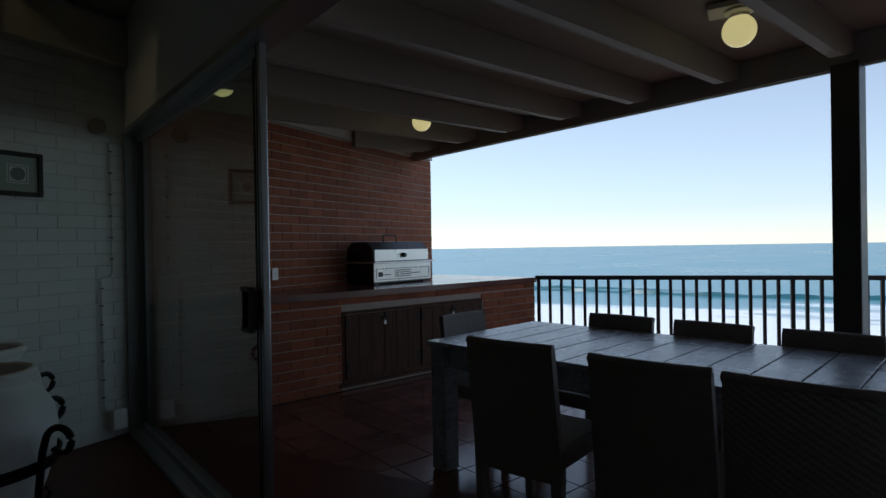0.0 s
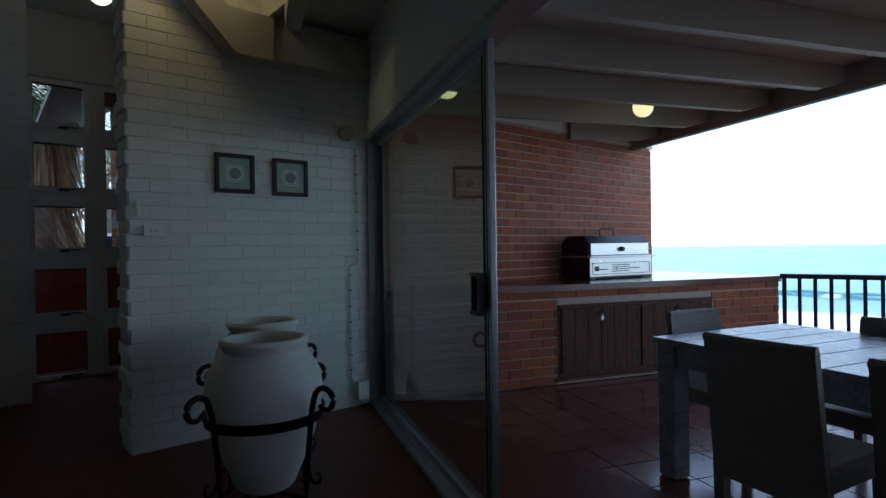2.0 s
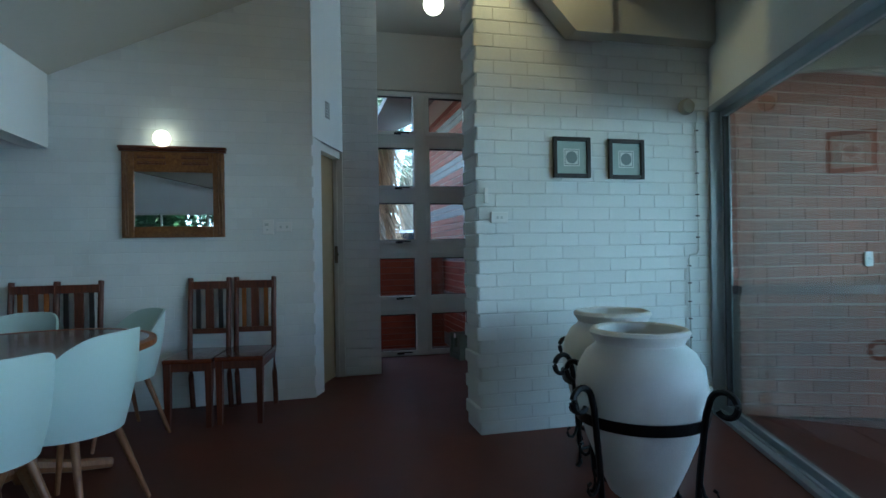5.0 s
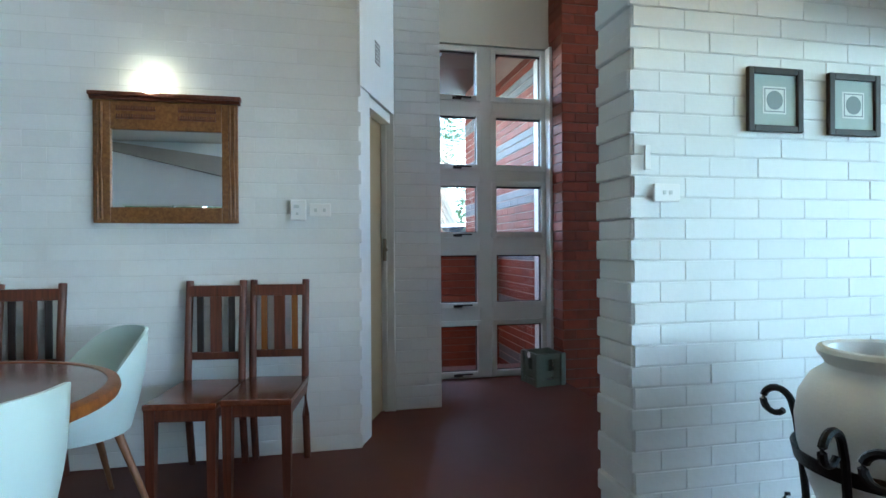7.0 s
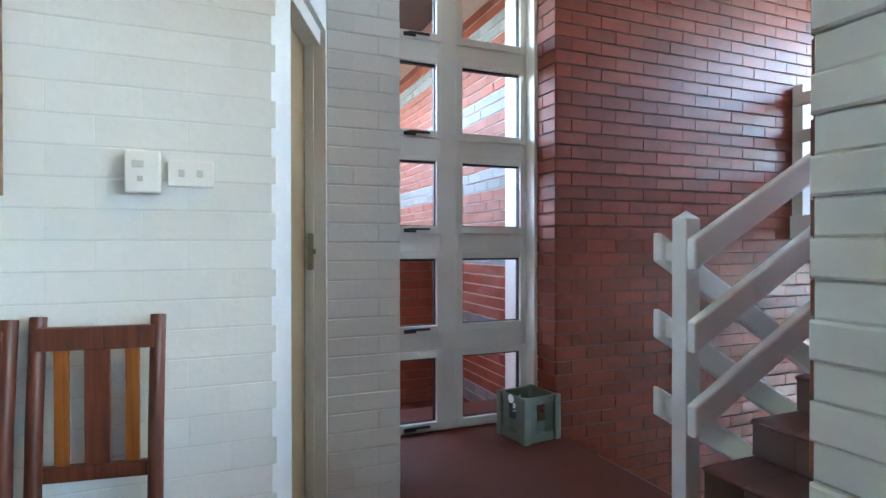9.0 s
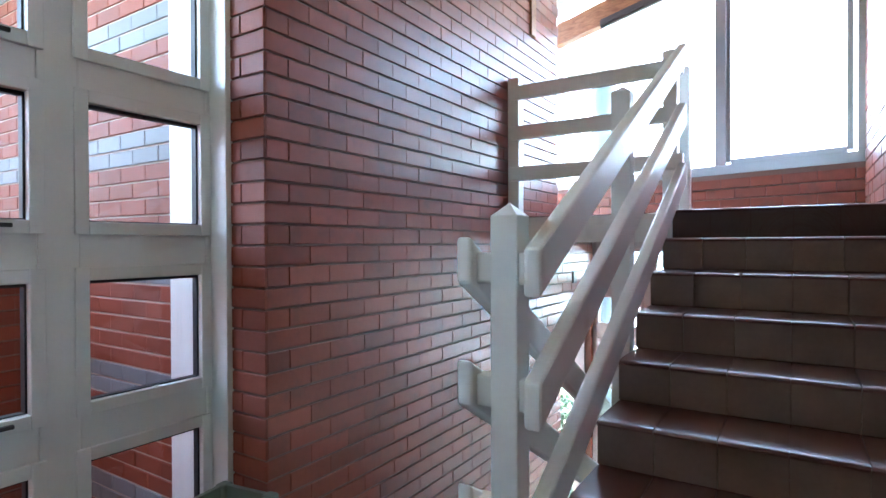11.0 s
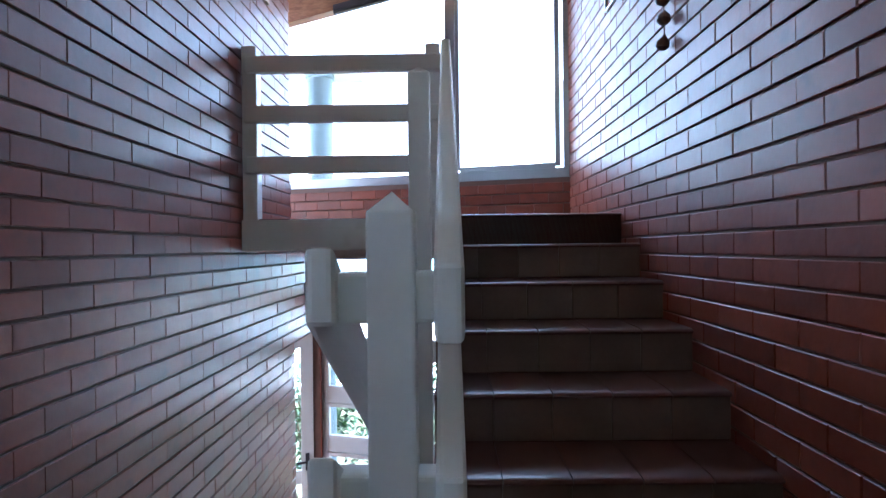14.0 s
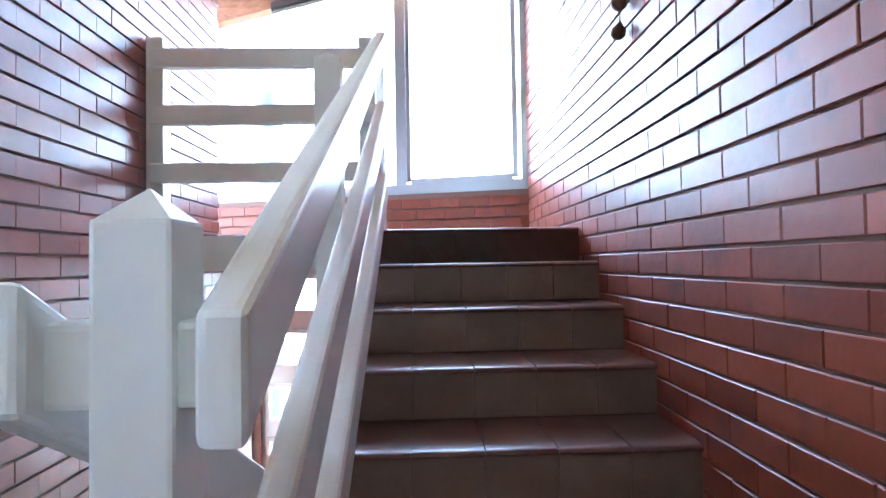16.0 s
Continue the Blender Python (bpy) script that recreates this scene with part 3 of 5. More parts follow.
# landing
bm = bmnew()
prism(bm, [(-6.37, EDGE + 0.04), (SX0, EDGE + 0.04), (SX0, EDGE), (-4.2, EDGE), (-4.2, 4.95), (-8.0, 5.95), (-8.0, 4.6), (-6.37, 4.6)], 1.26, 1.418)
landing = structure("landing", bm, STEP_TILE, "dark red tiled upper landing", "floor")
bm = bmnew()
box(bm, -6.36, SX0 - 0.01, EDGE, EDGE + 0.04, 1.235, 1.412, 0.004)
structure("landing_fascia", bm, WHITE_WOOD, "white painted fascia board of the landing", "trim")


# ---- balustrade ----
def rail_bar(bm, a, b, w=0.045, h=0.105, bevel=0.012):
    """A plank on edge from a to b, its ends rounded."""
    a, b = Vector(a), Vector(b)
    d = b - a
    m = d.to_track_quat("X", "Z").to_matrix().to_4x4()
    m.translation = (a + b) / 2
    box(bm, -d.length / 2, d.length / 2, -w / 2, w / 2, -h / 2, h / 2, bevel, m)


def slope_rail(bm, x, y0, z0, y1, w=0.052, h=0.135, slope=0.585):
    """A plank on edge along y, cut plumb at both ends and rounded over."""
    z1 = z0 + (y1 - y0) * slope
    prism(bm, [(y0, z0 - h / 2), (y1, z1 - h / 2), (y1, z1 + h / 2), (y0, z0 + h / 2)], x - w / 2, x + w / 2, lambda a, b, c: (c, a, b))
    bmesh.ops.bevel(bm, geom=bm.edges[:], offset=0.014, segments=3, affect="EDGES", profile=0.6)


def post(bm, x, y, z0, z1, w=0.092, peak=0.035):
    box(bm, x - w / 2, x + w / 2, y - w / 2, y + w / 2, z0, z1 - peak, 0.006)
    v = [bm.verts.new((x + sx * (w / 2 - 0.004), y + sy * (w / 2 - 0.004), z1 - peak - 0.001)) for sx, sy in ((-1, -1), (1, -1), (1, 1), (-1, 1))]
    t = bm.verts.new((x, y, z1))
    for k in range(4):
        bm.faces.new((v[k], v[(k + 1) % 4], t))


NX, NY = -5.285, 1.42
bal = empty("stair_balustrade", Matrix(), "white painted timber stair balustrade with chunky newel and plank rails", "balustrade")
bm = bmnew()
post(bm, NX, NY, 0.0, 1.342, 0.084)
part("newel_post", bm, WHITE_WOOD, bal)
for z in (1.155, 0.80, 0.44):
    bm = bmnew()
    box(bm, NX - 0.11, NX + 0.09, NY - 0.03, NY + 0.035, z - 0.045, z + 0.045, 0.008)
    part("cross_block", bm, WHITE_WOOD, bal)
    bm = bmnew()
    slope_rail(bm, NX + 0.1, NY - 0.075, z - 0.01, EDGE, slope=0.545)
    part("rail", bm, WHITE_WOOD, bal)
    bm = bmnew()
    slope_rail(bm, NX - 0.118, NY - 0.06, z + 0.025, NY + 3.4, slope=-0.585)
    part("lower_rail", bm, WHITE_WOOD, bal)
bm = bmnew()
post(bm, NX - 0.01, 2.66, -0.35, 1.97, 0.088, 0.03)
part("middle_post", bm, WHITE_WOOD, bal)
lbal = empty("landing_balustrade", Matrix(), "white painted timber landing balustrade with three rails", "balustrade")
for x, z0 in ((-6.315, 1.33), (-5.26, 1.24)):
    bm = bmnew()
    post(bm, x, EDGE + 0.06, z0, 2.43, 0.085, 0.02)
    part("post", bm, WHITE_WOOD, lbal)
bm = bmnew()
post(bm, -5.235, EDGE + 0.35, 1.42, 2.40, 0.085, 0.02)
part("post", bm, WHITE_WOOD, lbal)
for z in (2.30, 2.015, 1.725):
    bm = bmnew()
    rail_bar(bm, (-6.34, EDGE + 0.02, z), (-5.18, EDGE + 0.02, z), 0.05, 0.1, 0.012)
    part("rail", bm, WHITE_WOOD, lbal)


# ---- landing window, wall under it and the storey below ----
LW = pose(-4.19, 4.86, 0, 0, 0, 180 - 16)   # local x runs to the west along the wall, local y towards the sea is negative
bm = bmnew()
box(bm, 0.0, 4.0, -0.2, -0.012, 1.30, 1.80, m=LW)
wall_sill = structure("wall_landing", bm, MORTAR, "red brick wall under the landing window", "wall")


def landing_window():
    win = tagged(new("window_2"), "large aluminium sliding window on the landing", "window", kind="structure")
    win.matrix_basis = LW
    bm = bmnew()
    for a0, a1, b0, b1 in ((-0.02, 0.06, 1.80, 4.2), (0.96, 1.05, 1.88, 4.2), (2.6, 2.68, 1.88, 4.2), (-0.02, 4.0, 1.80, 1.88), (-0.02, 4.0, 3.95, 4.05), (3.92, 4.0, 1.88, 4.2)):
        box(bm, a0, a1, -0.1, -0.02, b0, b1, 0.005)
    box(bm, 0.09, 0.13, -0.085, -0.04, 1.9, 3.95, 0.003)
    box(bm, 0.93, 0.97, -0.085, -0.04, 1.9, 3.95, 0.003)
    box(bm, 0.13, 0.93, -0.085, -0.04, 1.88, 1.925, 0.003)
    part("window_frame", bm, ALU, win)
    for a0, a1 in ((0.1, 0.95), (1.05, 2.6), (2.68, 3.92)):
        bm = bmnew()
        box(bm, a0, a1, -0.065, -0.06, 1.9, 3.95)
        part("pane", bm, GLASS, win).visible_shadow = False


landing_window()


def lower_window():
    win = tagged(new("window_3"), "white timber window of small stacked panes downstairs", "window", kind="structure")
    win.matrix_basis = pose(-6.40, 5.62, 0, 0, 0, -16)
    bm = bmnew()
    cols = [(0.08 + 0.62 * k, 0.60 + 0.62 * k) for k in range(3)]
    rows = [(0.85 - 0.455 * k, 1.18 - 0.455 * k) for k in range(8)]
    xs = [0.0, *[v for c in cols for v in c], 2.3]
    for a, b in zip(xs[::2], xs[1::2]):
        box(bm, a, b, -0.03, 0.05, -2.5, 1.26, 0.005)
    for a, b in cols:
        zs = [1.26] + [v for r in rows for v in (r[1], r[0])] + [-2.5]
        for c, d in zip(zs[::2], zs[1::2]):
            box(bm, a, b, -0.025, 0.05, d, c, 0.005)
    part("window_frame", bm, WINDOW_PAINT, win)
    for a, b in cols:
        for c, d in rows:
            bm = bmnew()
            e = 0.035
            for p in ((a, a + e, c, d), (b - e, b, c, d), (a + e, b - e, c, c + e), (a + e, b - e, d - e, d)):
                box(bm, p[0], p[1], -0.04, 0.0, p[2], p[3], 0.004)
            sash = part("sash", bm, WINDOW_PAINT, win)
            bm = bmnew()
            box(bm, a + e, b - e, 0.0, 0.004, c + e, d - e)
            part("pane", bm, GLASS, sash).visible_shadow = False


lower_window()
bm = bmnew()
box(bm, -10.5, -4.0, 1.3, 6.5, -2.55, -2.4)
structure("floor_lower", bm, FLOOR_TILE, "dark tiled floor of the storey below", "floor")
bm = bmnew()
box(bm, SX0 + 0.0, SX0 + 0.1, 1.56, 5.4, -2.4, 0.0)
box(bm, -4.19, -4.0, 3.6, 5.4, -2.4, 1.3)
structure("wall_lower", bm, WHITE_WALL, "plain wall beside the lower flight", "wall")

# stairwell roof
bm = bmnew()
prism(bm, [(1.3, 4.05), (6.6, 4.05), (6.6, 4.15), (1.3, 4.15)], -8.2, -3.9, lambda a, b, h: (h, a, b))
structure("ceiling_stairwell", bm, CEILING, "pale ceiling over the stairwell", "ceiling")
bm = bmnew()
box(bm, -8.2, -3.9, 1.25, 1.35, 3.62, 4.2)
structure("beam_stairwell", bm, CEILING, "ceiling drop between hall and stairwell", "beam")

# ---- patio roof ----
bm = bmnew()
prism(bm, [(0.0, 0.125), (9.5, 0.125), (9.5, 3.598), (-1.55, 3.598), (-0.1, 0.2)], 2.66, 2.72, lambda a, b, h: uv(a, b, h))
ceiling_patio = structure("ceiling_patio", bm, PATIO_CEILING, "weathered grey-beige boarded patio ceiling", "ceiling")
for k in range(-2, 11):
    u = 0.585 + 0.715 * k
    v0 = 0.121 if u > 0.1 else 0.15 - u * 2.62
    bm = bmnew()
    prism(bm, [(v0, 2.43), (3.3, 2.46), (3.598, 2.54), (3.598, 2.655), (v0, 2.655)], u - 0.035, u + 0.035, lambda a, b, h: uv(h, a, b))
    structure("rafter", bm, PATIO_CEILING, "painted timber patio rafter", "beam")
bm = bmnew()
box(bm, -1.66, 9.5, 3.6, 3.635, 2.445, 2.72, m=PATIO)
bm2 = bmnew()
box(bm2, -1.62, 9.5, 3.57, 3.597, 2.45, 2.657, m=PATIO)
structure("edge_board", bm2, PATIO_CEILING, "grey-beige lining board behind the fascia", "trim")
structure("fascia", bm, BLACK_PAINT, "dark fascia board at the patio roof edge", "trim")
bm = bmnew()
box(bm, -4.19, -3.86, 2.6, 6.72, 2.502, 2.655)
structure("wall_plate", bm, CEILING, "pale timber wall plate on the brick wall", "beam")
bm = bmnew()
box(bm, 3.36, 3.52, 3.5, 3.66, 0, 2.465, 0.008, m=PATIO)
structure("column", bm, BLACK_PAINT, "dark square timber post carrying the patio roof", "column")
bm = bmnew()
tube(bm, [uv(-1.60 + 0.012 * k, 3.68, 2.50) for k in range(16)], 0.05, 14, 0.8)
structure("gutter_end", bm, BLACK_PAINT, "rounded end of the dark roof gutter", "gutter")

# Added beyond view; stops side light entering under the patio roof.
bm = bmnew()
box(bm, 6.8, 7.0, 0.125, 3.55, 0.0, 2.43, m=PATIO)
structure("light_block_patio", bm, PALE_MORTAR, "unseen wall added to dim the patio and the room", "wall")

# ---- brick counter on the patio ----
C0, C1 = Vector((-3.778, 2.50, 0)), Vector((-2.30, 6.48, 0))
cdir = (C1 - C0).normalized()
cnor = Vector((cdir.y, -cdir.x, 0))
bm = bmnew()
a, b = C0 - cnor * 0.012, C1 - cnor * 0.012
prism(bm, [(a.x, a.y), (b.x, b.y), (-3.88, 6.76), (-3.88, 2.50)], 0, 0.845)
counter = tagged(part("counter", bm, PALE_MORTAR), "built-in red brick counter for the barbecue", "counter", kind="structure")
bm = bmnew()
a, b = C0 + cnor * 0.03, C1 + cnor * 0.03
prism(bm, [(a.x, a.y), (b.x, b.y), (-3.885, 6.8), (-3.885, 2.50)], 0.845, 0.905)
part("counter_top", bm, PATIO_TILE, counter, "dark tiled counter top")
CLEN = (C1 - C0).length

# ---- patio rail ----
R0, R1 = Vector((-2.27, 6.42, 0)), Vector((2.6, 7.45, 0))
railing = empty("railing", Matrix(), "black painted metal patio railing with slim balusters", "railing")
bm = bmnew()
rail_bar(bm, R0 + Vector((0, 0, 0.905)), R1 + Vector((0, 0, 0.905)), 0.06, 0.05, 0.006)
part("top_rail", bm, BLACK_PAINT, railing)
bm = bmnew()
rail_bar(bm, R0 + Vector((0, 0, 0.09)), R1 + Vector((0, 0, 0.09)), 0.04, 0.035, 0.005)
part("bottom_rail", bm, BLACK_PAINT, railing)
rdir = (R1 - R0).normalized()
n = int((R1 - R0).length / 0.135)
bm = bmnew()
box(bm, -0.017, 0.017, -0.017, 0.017, 0.1, 0.885, 0.003)
bal_me = mesh_of("baluster", bm, BLACK_PAINT)
bm = bmnew()
box(bm, -0.02, 0.02, -0.02, 0.02, 0.0, 0.885, 0.003)
post_me = mesh_of("rail_post", bm, BLACK_PAINT)
for k in range(n + 1):
    big = k % 10 == 0
    ob = new("rail_post" if big else "baluster", post_me if big else bal_me)
    ob.parent = railing
    p = R0 + rdir * (0.04 + k * 0.135)
    ob.matrix_basis = pose(p.x, p.y, 0, 0, 0, math.degrees(math.atan2(rdir.y, rdir.x)))

# ---- sea, beach ----
SEA = mat("sea water", (0.07, 0.235, 0.31), 0.3, vary=0.25, scale=0.012, fine=0.25, bump=0.0)


def sea_material(m):
    """Foam of breaking waves in long streaks near the shore, ripples over the rest."""
    t = m.node_tree
    b = t.nodes["Principled BSDF"]
    geo = t.nodes.new("ShaderNodeNewGeometry")
    sep = t.nodes.new("ShaderNodeSeparateXYZ")
    t.links.new(geo.outputs["Position"], sep.inputs[0])
    mp = t.nodes.new("ShaderNodeMapping")
    mp.inputs["Scale"].default_value = (0.009, 0.03, 1)
    t.links.new(geo.outputs["Position"], mp.inputs[0])
    no = t.nodes.new("ShaderNodeTexNoise")
    no.inputs["Scale"].default_value, no.inputs["Detail"].default_value, no.inputs["Roughness"].default_value = 1.0, 9, 0.62
    t.links.new(mp.outputs[0], no.inputs["Vector"])
    mr = t.nodes.new("ShaderNodeMapRange")
    mr.inputs[1].default_value, mr.inputs[2].default_value = 130, 265
    mr.inputs[3].default_value, mr.inputs[4].default_value = 0.32, -0.22
    t.links.new(sep.outputs["Y"], mr.inputs[0])
    ad = t.nodes.new("ShaderNodeMath")
    t.links.new(no.outputs[0], ad.inputs[0])
    t.links.new(mr.outputs[0], ad.inputs[1])
    st = t.nodes.new("ShaderNodeMapRange")
    st.inputs[1].default_value, st.inputs[2].default_value = 0.52, 0.6
    t.links.new(ad.outputs[0], st.inputs[0])
    mx = t.nodes.new("ShaderNodeMix")
    mx.data_type = "RGBA"
    old = b.inputs["Base Color"].links[0].from_socket
    t.links.new(st.outputs[0], mx.inputs[0])
    t.links.new(old, mx.inputs[6])
    mx.inputs[7].default_value = (0.85, 0.88, 0.9, 1)
    t.links.new(mx.outputs[2], b.inputs["Base Color"])


sea_material(SEA)
bm = bmnew()
box(bm, -4500, 4500, 40, 4900, -22, -20)
tagged(part("water", bm, SEA), "blue sea with white surf breaking near the shore", "sea", kind="structure")
SWELL = mat("dark face of a swell", (0.03, 0.15, 0.18), 0.3, vary=0.3, scale=0.05, fine=0.6, bump=0.0)
rng = random.Random(8)
for y0, h, x0, x1 in ((262, 1.5, -260, -20), (246, 1.7, -150, 160)):
    bm = bmnew()
    rows = []
    for k in range(81):
        s = k / 80
        x = x0 + (x1 - x0) * s
        hh = h * math.sin(math.pi * s) ** 0.6 * (0.75 + 0.25 * math.sin(k * 0.9 + y0)) + 0.01
        y = y0 + 5 * math.sin(k * 0.12) + rng.uniform(-0.4, 0.4)
        rows.append([bm.verts.new(p) for p in ((x, y - 2.0, -20.05), (x, y, -20 + hh), (x, y + 9.0, -20.05))])
    for a, b in zip(rows, rows[1:]):
        for i in range(2):
            bm.faces.new((a[i], b[i], b[i + 1], a[i + 1]))
    tagged(part("water_swell", bm, SWELL, smooth=True), "low dark teal swell rolling towards the shore", "sea", kind="structure")
GRASS = mat("coastal scrub ground", (0.09, 0.1, 0.05), 0.9, vary=0.4, scale=0.4, fine=6, bump=0.4)
bm = bmnew()
prism(bm, [(-60, -2.9), (9, -2.9), (60, -19.0), (90, -20.5), (90, -26), (-60, -26)], -300, 300, lambda a, b, h: (h, a, b))
tagged(part("ground", bm, GRASS), "sloping coastal ground below the house", "ground", kind="structure")


# ---- doorway ----
DOOR = Matrix.Translation((-5.155, -0.362, 0)) @ Matrix.Rotation(math.atan2(0.284, -0.707), 4, "Z")   # local x runs along the doorway, local y into the room behind is negative
door = tagged(new("door_1"), "cream painted flush door, shut, in a white frame", "door", kind="structure")
door.matrix_basis = DOOR
bm = bmnew()
box(bm, 0.045, 0.733, 0.09, 0.13, 0.008, 2.06, 0.003)
part("door_leaf", bm, DOOR_CREAM, door)
bm = bmnew()
box(bm, 0.012, 0.045, 0.02, 0.13, 0, 2.128, 0.004)
box(bm, 0.733, 0.752, -0.004, 0.13, 0, 2.128, 0.004)
box(bm, 0.045, 0.733, 0.02, 0.13, 2.06, 2.128, 0.004)
box(bm, 0.722, 0.735, 0.05, 0.07, 0, 2.06, 0.002)
part("door_frame", bm, WHITE_WOOD, door)
bm = bmnew()
box(bm, 0.700, 0.728, 0.050, 0.072, 1.08, 1.24, 0.003)
box(bm, 0.688, 0.712, 0.036, 0.052, 1.15, 1.172, 0.004)
part("lock_plate", bm, mat("dull brown lock metal", (0.22, 0.19, 0.15), 0.5, metal=0.6), door, "dull brown worn lock plate")
# Thin grey blocks on the wall paint the shade inside the pierced holes.
bm = bmnew()
for i in range(4):
    for j in range(6):
        box(bm, 0.30 + i * 0.03, 0.318 + i * 0.03, -0.004, -0.001, 2.36 + j * 0.025, 2.375 + j * 0.025)
vent = tagged(part("air_vent", bm, mat("grey vent hole shade", (0.28, 0.28, 0.26), 0.8)), "small pierced air vent in the white wall", "vent")
vent.matrix_basis = DOOR


# ---- lamps ----
def globe_lamp(name, p, r, material, label, wall=None):
    lamp = empty(name, Matrix.Translation(p), label, "lamp")
    bm = bmnew()
    bmesh.ops.create_uvsphere(bm, u_segments=32, v_segments=20, radius=r)
    part("globe", bm, material, lamp, smooth=True)
    bm = bmnew()
    if wall:
        lathe(bm, [(r * 0.5, -0.01), (r * 0.62, 0.0), (r * 0.62, wall - r * 0.8), (r * 0.9, wall - 0.01), (r * 0.9, wall)], 24, Matrix.Rotation(math.radians(-90), 4, "Y"))
    else:
        lathe(bm, [(r * 0.6, r * 0.75), (r * 0.62, r * 1.0), (r * 0.85, r * 1.15), (r * 0.85, r * 1.35)], 24)
    part("holder", bm, PLASTIC, lamp, "white lamp holder", smooth=True)
    return lamp


globe_lamp("wall_lamp", (-5.10, -1.475, 2.065), 0.062, GLOBE, "lit opal glass globe wall lamp above the mirror", wall=0.05)
globe_lamp("ceiling_lamp", (-3.54, 0.86, 3.2), 0.095, WARM_GLOBE, "lit opal glass globe under the sloping ceiling")
globe_lamp("ceiling_lamp", (-5.54, 0.757, 3.47), 0.095, GLOBE, "lit opal glass globe under the hall ceiling")
for p in ((-0.03, 3.585, 2.50), (-2.73, 4.56, 2.50), (-3.32, 2.74, 2.50)):
    lamp = globe_lamp("ceiling_lamp", p, 0.09, PATIO_GLOBE, "cream opal globe lamp under the patio roof")
    bm = bmnew()
    box(bm, -0.16, 0.16, -0.09, 0.09, 0.118, 0.15, 0.006)
    box(bm, -0.02, 0.02, -0.02, 0.02, 0.14, 0.16)
    part("base_plate", bm, CEILING, lamp, "off-white mounting board")

# ---- mirror ----
mirror = empty("mirror", pose(-5.15, -1.40, 1.315) @ Matrix.Diagonal((1, 0.93, 1, 1)), "wall mirror in a carved honey-brown wooden frame", "mirror")
bm = bmnew()
box(bm, 0.0, 0.03, -0.39, -0.30, 0.0, 0.655, 0.005)
box(bm, 0.0, 0.03, 0.30, 0.39, 0.0, 0.655, 0.005)
box(bm, 0.0, 0.028, -0.30, 0.30, 0.0, 0.085, 0.005)
box(bm, 0.0, 0.028, -0.30, 0.30, 0.50, 0.655, 0.005)
part("frame", bm, MID_WOOD, mirror)
bm = bmnew()
box(bm, 0.0, 0.055, -0.41, 0.41, 0.672, 0.695, 0.006)
box(bm, 0.0, 0.042, -0.405, 0.405, 0.655, 0.673, 0.005)
part("cornice", bm, DARK_WOOD, mirror, "dark moulded cornice")
for y in (-0.365, -0.345, 0.345, 0.37):
    bm = bmnew()
    tube(bm, [(0.03, y, 0.02), (0.034, y, 0.2), (0.034, y, 0.45), (0.03, y, 0.64)], 0.008, 8)
    part("reed", bm, MID_WOOD, mirror, smooth=True)
for y0, y1 in ((-0.27, -0.06), (0.06, 0.27)):
    for z in (0.555, 0.60):
        bm = bmnew()
        box(bm, 0.026, 0.033, y0, y1, z, z + 0.012, 0.002)
        for k in range(16):
            yy = y0 + (k + 0.5) * (y1 - y0) / 16
            box(bm, 0.026, 0.032, yy - 0.004, yy + 0.003, z + 0.012, z + 0.026)
        part("carving", bm, DARK_WOOD, mirror, "carved fluted strip")
bm = bmnew()
box(bm, 0.006, 0.012, -0.30, 0.30, 0.085, 0.50)
part("mirror_glass", bm, MIRROR, mirror)


# ---- switches, sockets, conduit, pictures ----
KEY_PLASTIC = mat("dulled grey-white key plastic", (0.6, 0.62, 0.6), 0.4, vary=0.04)


def plate(name, m, w, h, label, marks, category, deep=0.012):
    """A wall plate; local x points out of the wall."""
    ob = empty(name, m, label, category)
    bm = bmnew()
    box(bm, 0, deep, -w / 2, w / 2, -h / 2, h / 2, 0.004)
    part("plate", bm, PLASTIC, ob)
    for y, z, a, b in marks:
        bm = bmnew()
        box(bm, deep - 0.001, deep + 0.004, y - a / 2, y + a / 2, z - b / 2, z + b / 2, 0.0015)
        part("switch_key", bm, KEY_PLASTIC, ob)
    return ob


plate("thermostat", pose(-5.15, -0.715, 1.39), 0.085, 0.115, "white raised wall controller with a knob", ((-0.01, 0.02, 0.03, 0.02), (-0.005, -0.02, 0.014, 0.014)), "controller", 0.045)
plate("light_switch", pose(-5.15, -0.595, 1.392), 0.12, 0.075, "white double light switch on the brick wall", ((-0.024, 0.0, 0.016, 0.02), (0.024, 0.0, 0.016, 0.02)), "switch", 0.02)
plate("light_switch", pose(-3.898, 0.785, 1.39), 0.115, 0.072, "white double light switch on the brick wall", ((-0.014, 0.0, 0.014, 0.016), (0.014, 0.0, 0.014, 0.016)), "switch", 0.016)
plate("light_switch", pose(-3.898, 3.78, 1.068), 0.075, 0.115, "white light switch on the patio brick wall", ((0, 0.0, 0.016, 0.02),), "switch")
bm = bmnew()
box(bm, 0, 0.014, -0.012, 0.012, -0.05, 0.05, 0.003)
tagged(part("cable_cover", bm, PLASTIC, m=pose(-3.898, 0.70, 1.53)), "short white cable cover above the switch", "cable cover")
bm = bmnew()
tube(bm, [(-3.892, 2.255, 2.06), (-3.89, 2.26, 1.7), (-3.89, 2.263, 1.16), (-3.89, 2.25, 1.135), (-3.89, 2.19, 1.125), (-3.89, 2.184, 1.1), (-3.89, 2.19, 0.6), (-3.89, 2.19, 0.24), (-3.89, 2.21, 0.2)], 0.006, 6)
cable = tagged(part("cable", bm, mat("painted cable", (0.6, 0.62, 0.6), 0.6)), "thin painted cable clipped down the white wall", "cable")
CLIP = mat("dark clip", (0.1, 0.1, 0.1), 0.7)
